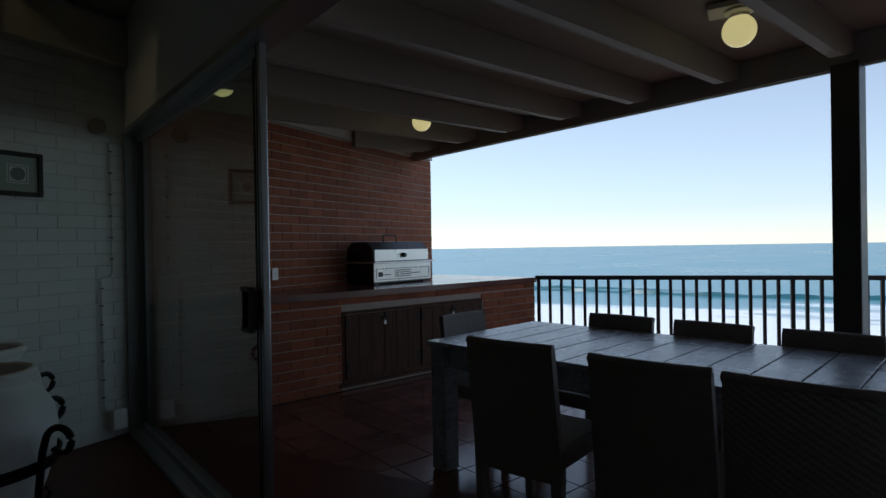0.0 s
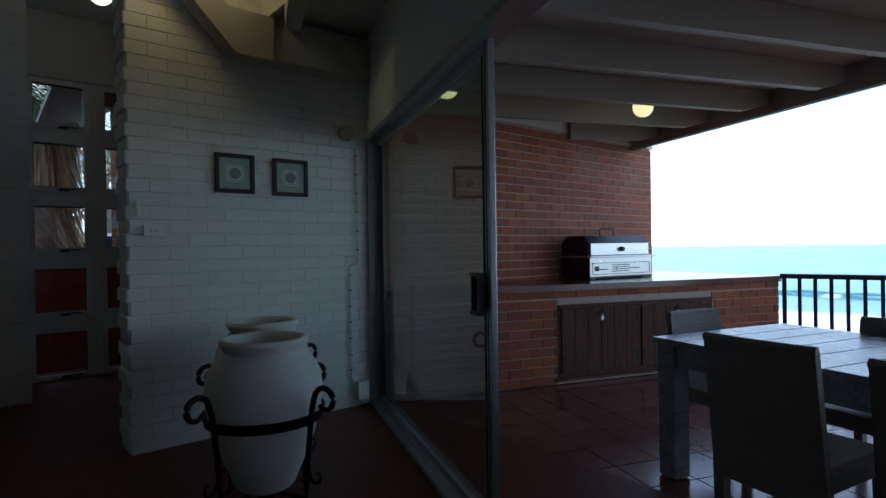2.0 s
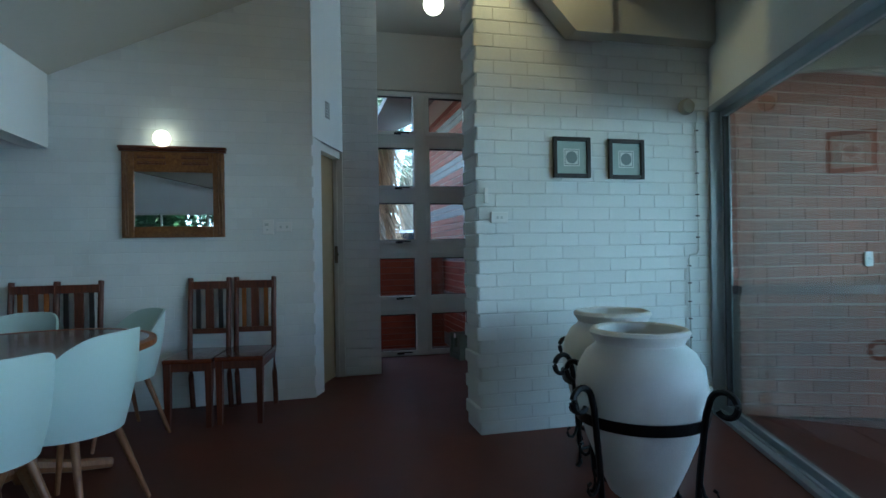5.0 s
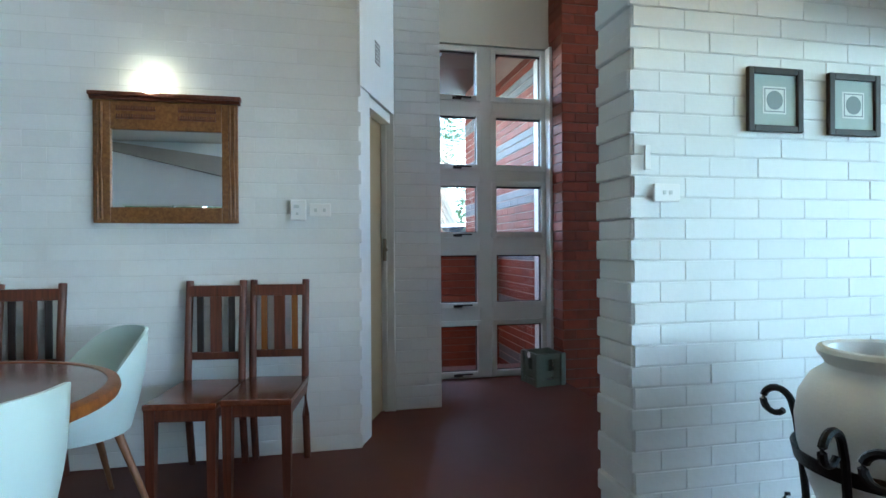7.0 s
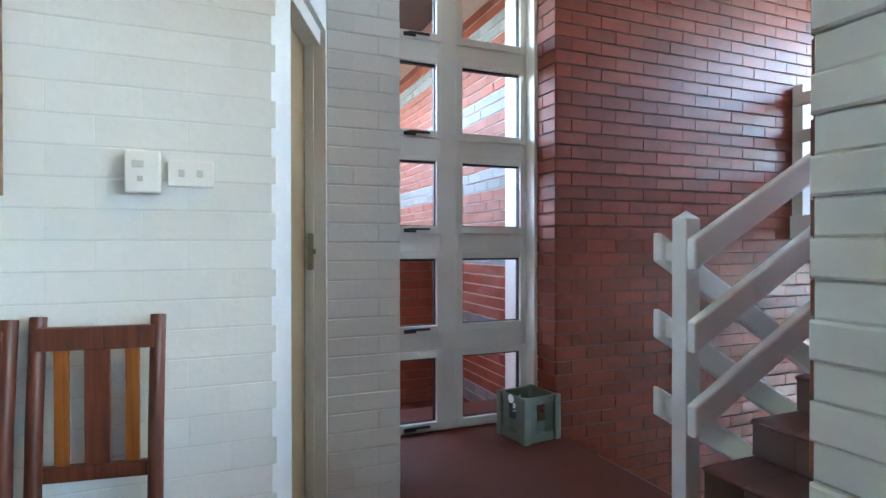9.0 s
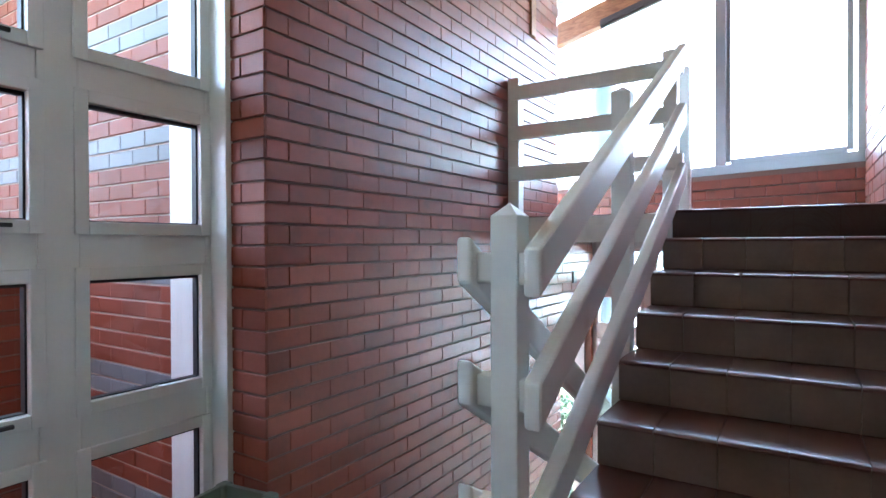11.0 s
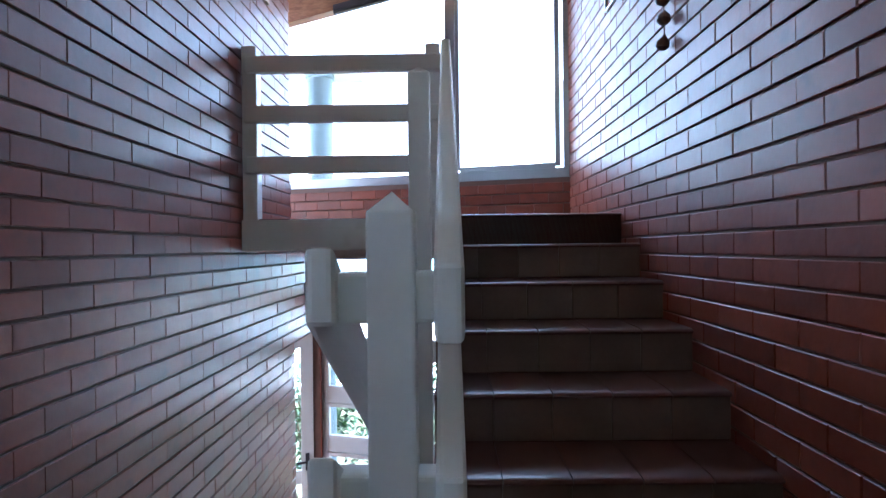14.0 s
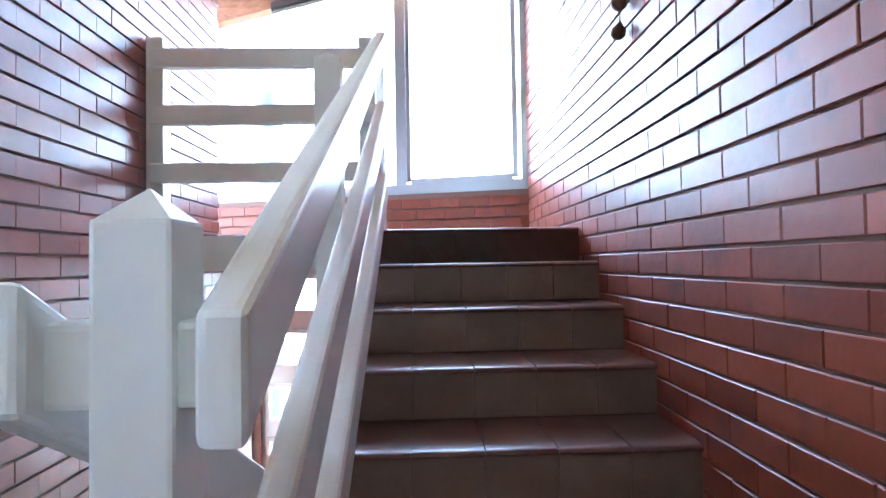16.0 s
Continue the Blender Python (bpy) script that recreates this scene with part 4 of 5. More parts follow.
for z in (0.3, 0.42, 0.55, 0.68, 0.8, 0.93, 1.05, 1.25, 1.4, 1.55, 1.7, 1.85, 2.0):
    bm = bmnew()
    y = 2.178 if z < 1.12 else 2.25
    box(bm, -3.9, -3.882, y + 0.002, y + 0.02, z - 0.004, z + 0.004)
    part("cable_clip", bm, CLIP, cable)
bm = bmnew()
box(bm, 0, 0.05, -0.05, 0.05, -0.07, 0.07, 0.006)
plug = tagged(part("socket_box", bm, PLASTIC, m=pose(-3.898, 2.28, 0.13)), "white surface socket box at the skirting", "socket")
bm = bmnew()
lathe(bm, [(0.05, 0.0), (0.055, 0.01), (0.055, 0.04), (0.045, 0.055), (0.0001, 0.06)], 24, pose(-3.9, 2.17, 2.16, 0, 90, 0))
tagged(part("junction_box", bm, mat("grime-dulled white plastic", (0.4, 0.38, 0.33), 0.6), smooth=True), "round junction box high on the white wall", "junction box")
MOUNT = mat("sage green picture mount", (0.42, 0.5, 0.47), 0.7, vary=0.05)
PAPER = mat("pale print paper", (0.75, 0.78, 0.75), 0.7, vary=0.05)
INK = mat("grey print ink", (0.25, 0.3, 0.3), 0.8)
FRAME = wood_mat("black-brown picture moulding", (0.006, 0.004, 0.004), (0.024, 0.009, 0.006), 0.5, "Z")


def framed_print(m):
    ob = empty("framed_picture", m, "small square print in a dark wooden frame", "picture", "prints on the white wall")
    w = 0.135
    bm = bmnew()
    for p in ((-w, -w + 0.028, -w, w), (w - 0.028, w, -w, w), (-w + 0.028, w - 0.028, -w, -w + 0.028), (-w + 0.028, w - 0.028, w - 0.028, w)):
        box(bm, 0, 0.022, *p, 0.005)
    part("frame", bm, FRAME, ob)
    bm = bmnew()
    box(bm, 0.002, 0.008, -w + 0.028, w - 0.028, -w + 0.028, w - 0.028)
    part("mount", bm, MOUNT, ob, "sage green mount")
    bm = bmnew()
    box(bm, 0.008, 0.0095, -0.058, 0.058, -0.058, 0.058)
    part("print", bm, PAPER, ob, "pale print")
    bm = bmnew()
    lathe(bm, [(0.022, 0.0), (0.04, 0.0), (0.04, 0.001), (0.022, 0.001)], 24, pose(0.0098, 0, 0, 0, 90, 0))
    box(bm, 0.0096, 0.0104, -0.046, 0.046, -0.05, -0.046)
    box(bm, 0.0096, 0.0104, -0.046, 0.046, 0.046, 0.05)
    box(bm, 0.0096, 0.0104, -0.05, -0.046, -0.05, 0.05)
    box(bm, 0.0096, 0.0104, 0.046, 0.05, -0.05, 0.05)
    part("drawing", bm, INK, ob, "grey engraved round motif")
    return ob


pic = framed_print(pose(-3.898, 1.298, 1.788))
copy_thing(pic, pose(-3.898, 1.702, 1.785))
bm = bmnew()
cert = empty("framed_certificate", pose(-4.2, 1.40, 1.70, 0, 0, 180), "pale mint printed certificate hung on the glazed brick wall", "picture")
box(bm, 0, 0.02, -0.215, 0.215, -0.25, 0.25, 0.004)
part("backing", bm, mat("pale mint paper", (0.55, 0.68, 0.62), 0.5, vary=0.03), cert)
bm = bmnew()
for p in ((-0.19, -0.187, -0.21, 0.22), (0.187, 0.19, -0.21, 0.22), (-0.19, 0.19, -0.21, -0.207), (-0.19, 0.19, 0.217, 0.22)):
    box(bm, 0.02, 0.0208, *p)
for k in range(5):
    box(bm, 0.02, 0.0208, -0.12, 0.12, -0.12 + k * 0.03, -0.114 + k * 0.03)
lathe(bm, [(0.02, 0.0), (0.028, 0.0), (0.028, 0.001), (0.02, 0.001)], 20, pose(0.0202, -0.17, 0.03, 0, 90, 0))
part("printing", bm, INK, cert, "grey ruled border, seal and lines")
pods = empty("hanging_ornament", pose(-4.2, 2.86, 2.55), "string of brown seed pods hung on the brick wall", "ornament")
POD = wood_mat("dark brown dried pod", (0.05, 0.022, 0.012), (0.13, 0.06, 0.03), 0.45, "Z")
bm = bmnew()
tube(bm, [(-0.03, 0, 0.1), (-0.03, 0.004, -0.1), (-0.03, 0, -0.42)], 0.003, 6)
part("cord", bm, POD, pods)
for k, (dy, dz) in enumerate(((0.0, -0.05), (0.02, -0.15), (0.0, -0.225), (-0.012, -0.315), (0.0, -0.42))):
    bm = bmnew()
    lathe(bm, [(0.004, 0.03), (0.01, 0.022), (0.028, 0.0), (0.03, -0.02), (0.018, -0.034), (0.004, -0.038)], 14)
    ob = part("pod", bm, POD, pods, smooth=True)
    ob.matrix_basis = pose(-0.035, dy, dz, 12 * (-1) ** k, 8, 0)
bm = bmnew()
for p in ((-0.09, -0.082, 0, 0.4), (0.082, 0.09, 0, 0.4), (-0.09, 0.09, 0, 0.008)):
    box(bm, 0, 0.015, *p)
tagged(part("wall_hanging", bm, STEEL, m=pose(-4.2, 3.72, 2.66, 0, 0, 180)), "thin metal framed wall hanging", "wall hanging")

# ---- clay jars in iron stands ----
def jar_in_stand(x, y, turn):
    jar = empty("clay_jar", pose(x, y, 0, 0, 0, turn), "large whitewashed clay jar with a rolled rim", "jar", "clay jars")
    bm = bmnew()
    lathe(bm, [(0.001, 0.10), (0.125, 0.10), (0.14, 0.115), (0.19, 0.23), (0.24, 0.36), (0.272, 0.49), (0.28, 0.58), (0.268, 0.66), (0.232, 0.725), (0.192, 0.757), (0.186, 0.772), (0.17, 0.772), (0.168, 0.765), (0.21, 0.72), (0.245, 0.65), (0.255, 0.57), (0.235, 0.42), (0.13, 0.16), (0.001, 0.14)], 48)
    part("jar_body", bm, POT_CLAY, jar, smooth=True)
    bm = bmnew()
    n = 48
    prof = [(0.187, 0.768), (0.198, 0.788), (0.21, 0.801), (0.214, 0.813), (0.207, 0.827), (0.193, 0.831), (0.178, 0.823), (0.17, 0.795), (0.169, 0.768)]
    rings = [[bm.verts.new((r * math.cos(2 * math.pi * k / n), r * math.sin(2 * math.pi * k / n), z)) for r, z in prof] for k in range(n)]
    for k in range(n):
        for i in range(9):
            bm.faces.new((rings[k][i], rings[k][(i + 1) % 9], rings[(k + 1) % n][(i + 1) % 9], rings[(k + 1) % n][i]))
    part("rim", bm, POT_CLAY, jar, "rolled rim, worn along its edge", smooth=True)
    stand = empty("jar_stand", pose(x, y, 0, 0, 0, turn), "black wrought iron jar stand with scrolled legs", "stand", "jar stands")
    bm = bmnew()
    n = 48
    prof = [(0.274, 0.432), (0.281, 0.432), (0.292, 0.482), (0.285, 0.482)]
    rings = [[bm.verts.new((r * math.cos(2 * math.pi * k / n), r * math.sin(2 * math.pi * k / n), z)) for r, z in prof] for k in range(n)]
    for k in range(n):
        for i in range(4):
            bm.faces.new((rings[k][i], rings[k][(i + 1) % 4], rings[(k + 1) % n][(i + 1) % 4], rings[(k + 1) % n][i]))
    part("hoop", bm, BLACK_IRON, stand, smooth=True)
    for k in range(4):
        m = Matrix.Rotation(math.radians(90 * k + 45), 4, "Z")
        bm = bmnew()
        path = [(0.285, 0, 0.0), (0.262, 0, 0.02), (0.265, 0, 0.12), (0.278, 0, 0.28), (0.297, 0, 0.44), (0.308, 0, 0.52), *[(0.385 + (0.062 - 0.0014 * i) * math.cos(math.radians(165 - 18 * i)), 0, 0.562 + (0.062 - 0.0014 * i) * math.sin(math.radians(165 - 18 * i))) for i in range(18)]]
        tube(bm, [m @ Vector(p) for p in path], lambda s: 0.014 if s < 0.75 else 0.012, 8, 1.0)
        leg = part("leg", bm, BLACK_IRON, stand, smooth=True)
        bm = bmnew()
        tube(bm, [m @ Vector(p) for p in ((0.276, 0, 0.27), (0.281, 0, 0.225), (0.295, 0, 0.185), (0.318, 0, 0.168), (0.342, 0, 0.175), (0.354, 0, 0.196), (0.348, 0, 0.216), (0.334, 0, 0.22))], 0.008, 8)
        part("scroll", bm, BLACK_IRON, leg, smooth=True)
    for k in range(2):
        m = Matrix.Rotation(math.radians(90 * k + 45), 4, "Z")
        bm = bmnew()
        tube(bm, [m @ Vector(p) for p in ((-0.262, 0, 0.09), (-0.1, 0, 0.085 - 0.008 * k), (0.1, 0, 0.085 - 0.008 * k), (0.262, 0, 0.09))], 0.009, 8)
        part("cross_bar", bm, BLACK_IRON, stand, smooth=True)
    bm = bmnew()
    box(bm, -0.04, 0.04, -0.04, 0.04, 0.0, 0.098, 0.006)
    part("foot_block", bm, BLACK_IRON, stand)


jar_in_stand(-2.72, 1.02, 66)
jar_in_stand(-3.37, 1.27, 62)


# ---- dark dining chairs along the wall ----
def dark_chair(m, slat, label):
    ch = empty("dining_chair", m, label, "chair", "dark chairs along the wall")
    w, d = 0.158, 0.475    # half width, depth; the chair looks along +x, its back is at x = 0
    bm = bmnew()
    box(bm, 0.02, d + 0.03, -w - 0.005, w + 0.005, 0.442, 0.472, 0.008)
    part("seat", bm, SEAT_WOOD, ch, "polished red-brown seat")
    for sy in (-1, 1):
        bm = bmnew()
        tube(bm, [(-0.03, sy * (w - 0.016), 0.0), (0.012, sy * (w - 0.016), 0.25), (0.022, sy * (w - 0.016), 0.46), (0.01, sy * (w - 0.016), 0.72), (-0.018, sy * (w - 0.016), 0.99), (-0.02, sy * (w - 0.016), 1.0)], 0.02, 10)
        part("back_post", bm, DARK_WOOD, ch, smooth=True)
        bm = bmnew()
        prism(bm, [(-0.024, -0.024), (0.024, -0.024), (0.024, 0.024), (-0.024, 0.024)], 0.0, 0.442, lambda a, b, h, s=sy: (d - 0.005 + a * (0.7 + 0.7 * h), s * (w - 0.022) + b * (0.7 + 0.7 * h), h))
        part("leg", bm, DARK_WOOD, ch)
    for nm, p in (("seat_rail", (d - 0.012, d + 0.008, -w + 0.02, w - 0.02, 0.385, 0.445)), ("seat_rail", (0.03, d - 0.02, -w + 0.004, -w + 0.024, 0.385, 0.445)), ("seat_rail", (0.03, d - 0.02, w - 0.024, w - 0.004, 0.385, 0.445))):
        bm = bmnew()
        box(bm, *p, 0.003)
        part(nm, bm, DARK_WOOD, ch)
    for nm, z0, z1 in (("top_rail", 0.915, 0.975), ("lower_rail", 0.575, 0.615)):
        bm = bmnew()
        box(bm, -0.014, 0.012, -w + 0.02, w - 0.02, z0, z1, 0.004)
        part(nm, bm, DARK_WOOD, ch)
    bm = bmnew()
    box(bm, -0.008, 0.006, -0.03, 0.03, 0.615, 0.915, 0.002)
    part("splat", bm, DARK_WOOD, ch)
    for y in (-0.083, 0.083):
        bm = bmnew()
        box(bm, -0.007, 0.005, y - 0.017, y + 0.017, 0.615, 0.915, 0.002)
        part("slat", bm, slat, ch, "narrow contrasting back slat")
    return ch


SEAT_WOOD = wood_mat("polished red-brown seat wood", (0.11, 0.03, 0.013), (0.18, 0.052, 0.022), 0.22, "X", coat=0.4)
ORANGE_WOOD = wood_mat("orange-brown slat", (0.17, 0.05, 0.008), (0.3, 0.1, 0.015), 0.35, "Z")
BLACK_WOOD = wood_mat("near-black slat", (0.012, 0.009, 0.01), (0.035, 0.022, 0.02), 0.35, "Z")
dark_chair(pose(-5.08, -1.150, 0, 0, 0, -8), BLACK_WOOD, "dark wooden dining chair with near-black back slats")
dark_chair(pose(-5.08, -0.818, 0, 0, 0, -8), ORANGE_WOOD, "dark wooden dining chair with orange-brown back slats")
dark_chair(pose(-5.08, -2.33, 0), ORANGE_WOOD, "dark wooden dining chair partly behind the table")
dark_chair(pose(-5.08, -2.04, 0), BLACK_WOOD, "dark wooden dining chair beside its neighbour at the wall")

# ---- round dining table and shell chairs ----
TX, TY = -3.75, -1.82
rt = empty("round_table", pose(TX, TY, 0), "round dining table with a red-brown wooden top", "table")
bm = bmnew()
lathe(bm, [(0.001, 0.70), (0.56, 0.70), (0.595, 0.712), (0.60, 0.725), (0.595, 0.74), (0.001, 0.742)], 64)
part("tabletop", bm, SEAT_WOOD, rt, smooth=True)
bm = bmnew()
lathe(bm, [(0.585, 0.698), (0.604, 0.705), (0.609, 0.72), (0.604, 0.738), (0.59, 0.7435), (0.57, 0.7435), (0.57, 0.698)], 64)
part("table_edge", bm, ORANGE_WOOD, rt, "orange-brown rounded wooden edge", smooth=True)
bm = bmnew()
lathe(bm, [(0.04, 0.05), (0.06, 0.1), (0.045, 0.3), (0.06, 0.55), (0.09, 0.70)], 20)
part("pedestal", bm, BEECH, rt, smooth=True)
for k in range(4):
    bm = bmnew()
    a = math.radians(35 + 90 * k)
    tube(bm, [(0.03 * math.cos(a), 0.03 * math.sin(a), 0.12), (0.2 * math.cos(a), 0.2 * math.sin(a), 0.07), (0.40 * math.cos(a), 0.40 * math.sin(a), 0.03)], lambda s: 0.04 - 0.012 * s, 8)
    part("foot", bm, BEECH, rt, smooth=True)


def shell_chair(m):
    """A moulded tub shell, high at the back and swept down to the front; it looks along +x."""
    ch = empty("shell_chair", m, "pale mint moulded tub chair on splayed beech legs", "chair", "shell chairs round the table")
    bm = bmnew()
    n, rows = 40, 12
    grid = []
    for layer in (0, 1):
        g = []
        for i in range(n + 1):
            a = math.radians(20 + 320 * i / n)
            back = 0.5 - 0.5 * math.cos(a)
            k = min(1.0, max(0.0, (back - 0.45) / 0.55))
            rim = 0.585 + 0.25 * math.sin(k * math.pi / 2) ** 1.2
            col = []
            for j in range(rows + 1):
                s = j / rows
                z = 0.39 + (rim - 0.39) * s
                r = (0.222 + 0.045 * math.sin(min(1, s * 1.3) * math.pi / 2)) - layer * 0.013
                col.append(bm.verts.new((r * math.cos(a) * 1.02 - 0.03 * s * back, r * math.sin(a), z)))
            g.append(col)
        grid.append(g)
    for layer, g in enumerate(grid):
        for i in range(n):
            for j in range(rows):
                f = (g[i][j], g[i + 1][j], g[i + 1][j + 1], g[i][j + 1])
                bm.faces.new(f if layer == 0 else f[::-1])
    o, q = grid
    for i in range(n):
        bm.faces.new((o[i][rows], o[i + 1][rows], q[i + 1][rows], q[i][rows]))
        bm.faces.new((o[i + 1][0], o[i][0], q[i][0], q[i + 1][0]))
    for i in (0, n):
        for j in range(rows):
            bm.faces.new((o[i][j], o[i][j + 1], q[i][j + 1], q[i][j]))
    part("shell", bm, SHELL, ch, smooth=True)
    bm = bmnew()
    lathe(bm, [(0.001, 0.385), (0.19, 0.385), (0.205, 0.40), (0.205, 0.45), (0.19, 0.468), (0.001, 0.475)], 32)
    part("seat", bm, SHELL, ch, smooth=True)
    for sx in (-1, 1):
        for sy in (-1, 1):
            bm = bmnew()
            tube(bm, [(sx * 0.13, sy * 0.13, 0.39), (sx * 0.24, sy * 0.22, 0.0)], lambda s: 0.019 - 0.008 * s, 12)
            part("leg", bm, BEECH, ch, "tapered beech leg", smooth=True)
    return ch


for x, y, turn in ((-3.38, -1.48, -108), (-3.08, -1.70, -128), (-4.50, -2.24, -10), (-4.56, -1.64, -50)):
    if x == -3.38:
        first = shell_chair(pose(x, y, 0, 0, 0, turn) @ Matrix.Diagonal((1.0, 1.0, 1.02, 1)))
    else:
        copy_thing(first, pose(x, y, 0, 0, 0, turn) @ Matrix.Diagonal((0.98, 0.98, 0.955, 1)))

# ---- bottle crate ----
crate = empty("crate", pose(-6.385, 1.262, 0, 0, 0, 8), "grey-green plastic bottle crate on the hall floor", "crate")
cw = 0.118
for sx, sy in ((-1, -1), (1, -1), (1, 1), (-1, 1)):
    bm = bmnew()
    box(bm, sx * cw - 0.024, sx * cw + 0.024, sy * cw - 0.024, sy * cw + 0.024, 0, 0.275, 0.008)
    part("corner_post", bm, CRATE, crate)
for a in (0, 90, 180, 270):
    m = Matrix.Rotation(math.radians(a), 4, "Z")
    for z0, z1, nm in ((0.0, 0.055, "bottom_band"), (0.225, 0.275, "top_band")):
        bm = bmnew()
        box(bm, cw - 0.008, cw + 0.012, -cw + 0.02, cw - 0.02, z0 + 0.001, z1 - 0.002, 0.003, m)
        part(nm, bm, CRATE, crate)
    for y0, y1 in ((-cw + 0.02, -0.034), (0.034, cw - 0.02)):
        bm = bmnew()
        box(bm, cw - 0.006, cw + 0.004, y0, y1, 0.05, 0.23, 0.002, m)
        part("side_panel", bm, CRATE, crate)
    bm = bmnew()
    box(bm, cw - 0.005, cw + 0.003, -0.033, 0.033, 0.07, 0.125, 0.002, m)
    part("lower_web", bm, CRATE, crate)
bm = bmnew()
box(bm, -cw, cw, -cw, cw, 0.005, 0.02)
part("crate_floor", bm, CRATE, crate)
bm = bmnew()
lathe(bm, [(0.001, 0.0), (0.026, 0.002), (0.026, 0.006), (0.001, 0.008)], 20)
part("badge", bm, PLASTIC, crate, "pale round badge", smooth=True).matrix_basis = pose(0.0, -cw - 0.013, 0.25, 90, 0, 0)

# ---- barbecue on the counter ----
GRILL = Matrix.Translation((-3.43, 4.71, 0.905)) @ Matrix.Rotation(math.atan2(0.86, 0.18), 4, "Z")   # local x along the front, local y towards the wall
grill = empty("barbecue", GRILL, "gas barbecue with a black hood and stainless front", "barbecue")
gl, gd = 0.88, 0.44
bm = bmnew()
prism(bm, [(0.012, 0.012), (gd, 0.012), (gd, 0.225), (0.012, 0.225)], 0.0, gl, lambda a, b, h: (h, a, b))
part("firebox", bm, BLACK_HOOD, grill)
bm = bmnew()
prism(bm, [(0.02, 0.245), (0.02, 0.375), (0.12, 0.455), (0.35, 0.455), (gd, 0.38), (gd, 0.245)], 0.0, gl - 0.015, lambda a, b, h: (h, a, b))
bmesh.ops.bevel(bm, geom=bm.edges[:], offset=0.008, segments=2, affect="EDGES")
hood = part("hood", bm, BLACK_HOOD, grill)
bm = bmnew()
box(bm, 0.02, gl - 0.03, 0.004, 0.021, 0.25, 0.372, 0.003)
part("hood_front", bm, STEEL, hood, "stainless hood front")
bm = bmnew()
lathe(bm, [(0.001, 0.04), (0.02, 0.04), (0.026, 0.03), (0.026, 0.012), (0.012, 0.008), (0.012, 0.0)], 20, pose(gl / 2, 0.004, 0.31, 90, 0, 0))
part("knob", bm, BLACK_HOOD, hood, "black round knob", smooth=True)
bm = bmnew()
tube(bm, [(0.33, 0.2, 0.455), (0.33, 0.2, 0.52), (0.34, 0.2, 0.53), (0.52, 0.2, 0.53), (0.53, 0.2, 0.52), (0.53, 0.2, 0.455)], 0.009, 8)
part("hood_handle", bm, BLACK_HOOD, hood, smooth=True)
bm = bmnew()
box(bm, -0.03, gl + 0.03, -0.05, gd + 0.01, 0.226, 0.243, 0.004)
part("side_shelf", bm, STEEL, grill, "stainless rim shelf")
bm = bmnew()
box(bm, 0.0, gl, -0.004, 0.013, 0.03, 0.225, 0.003)
part("front_panel", bm, STEEL, grill, "stainless front panel")
bm = bmnew()
for p in ((0.03, gl - 0.03, 0.05, 0.056), (0.03, gl - 0.03, 0.165, 0.171), (0.03, 0.036, 0.05, 0.171), (gl - 0.036, gl - 0.03, 0.05, 0.171)):
    box(bm, p[0], p[1], -0.0065, -0.0035, p[2], p[3])
for k in range(4):
    box(bm, 0.3, 0.55, -0.0065, -0.0035, 0.075 + k * 0.022, 0.084 + k * 0.022)
box(bm, 0.55, 0.70, -0.0065, -0.0035, 0.104, 0.114)
box(bm, 0.06, 0.12, -0.0065, -0.0035, 0.085, 0.135)
box(bm, 0.12, 0.24, -0.0065, -0.0035, 0.098, 0.108)
part("panel_drawing", bm, BLACK_HOOD, grill, "black outline drawing of cooking tools")
for x in (0.04, gl - 0.1):
    bm = bmnew()
    box(bm, x, x + 0.06, 0.03, gd - 0.03, 0.0, 0.013)
    part("foot", bm, BLACK_HOOD, grill)


# ---- cabinet doors in the counter ----
CM = Matrix.Translation((C0.x, C0.y, 0)) @ Matrix.Translation(cdir * 0.512) @ Matrix.Rotation(math.atan2(cdir.y, cdir.x), 4, "Z")   # local -y points out of the counter
cab = empty("cabinet", CM, "weathered brown boarded double cabinet doors in the brick counter", "cabinet")
bm = bmnew()
box(bm, 1.03, 2.82, -0.004, 0.05, 0.06, 0.10, 0.003)
box(bm, 1.03, 2.82, -0.004, 0.05, 0.69, 0.72, 0.003)
for x in (1.03, 1.91, 2.79):
    box(bm, x, x + 0.03, -0.004, 0.05, 0.10, 0.69, 0.003)
part("cabinet_frame", bm, CAB_WOOD, cab)
bm = bmnew()
box(bm, 0.99, 2.86, -0.045, 0.0, 0.035, 0.06, 0.004)
part("sill", bm, CAB_WOOD, cab, "worn timber sill")
bm = bmnew()
box(bm, 1.05, 2.80, 0.04, 0.06, 0.09, 0.70)
part("back_panel", bm, CAB_WOOD, cab)
for x0, x1 in ((1.062, 1.484), (1.488, 1.908), (1.942, 2.364), (2.368, 2.788)):
    bm = bmnew()
    nb = 3
    for k in range(nb):
        a = x0 + k * (x1 - x0) / nb
        box(bm, a + 0.0015, a + (x1 - x0) / nb - 0.0015, -0.016, 0.006, 0.104, 0.686, 0.003)
    leaf = part("cabinet_door", bm, CAB_WOOD, cab)
    hinge = x0 if x0 in (1.062, 1.942) else x1 - 0.03
    for z in (0.17, 0.56):
        bm = bmnew()
        box(bm, hinge, hinge + 0.03, -0.021, -0.016, z, z + 0.09, 0.002)
        part("hinge", bm, BLACK_IRON, leaf, "black iron hinge")
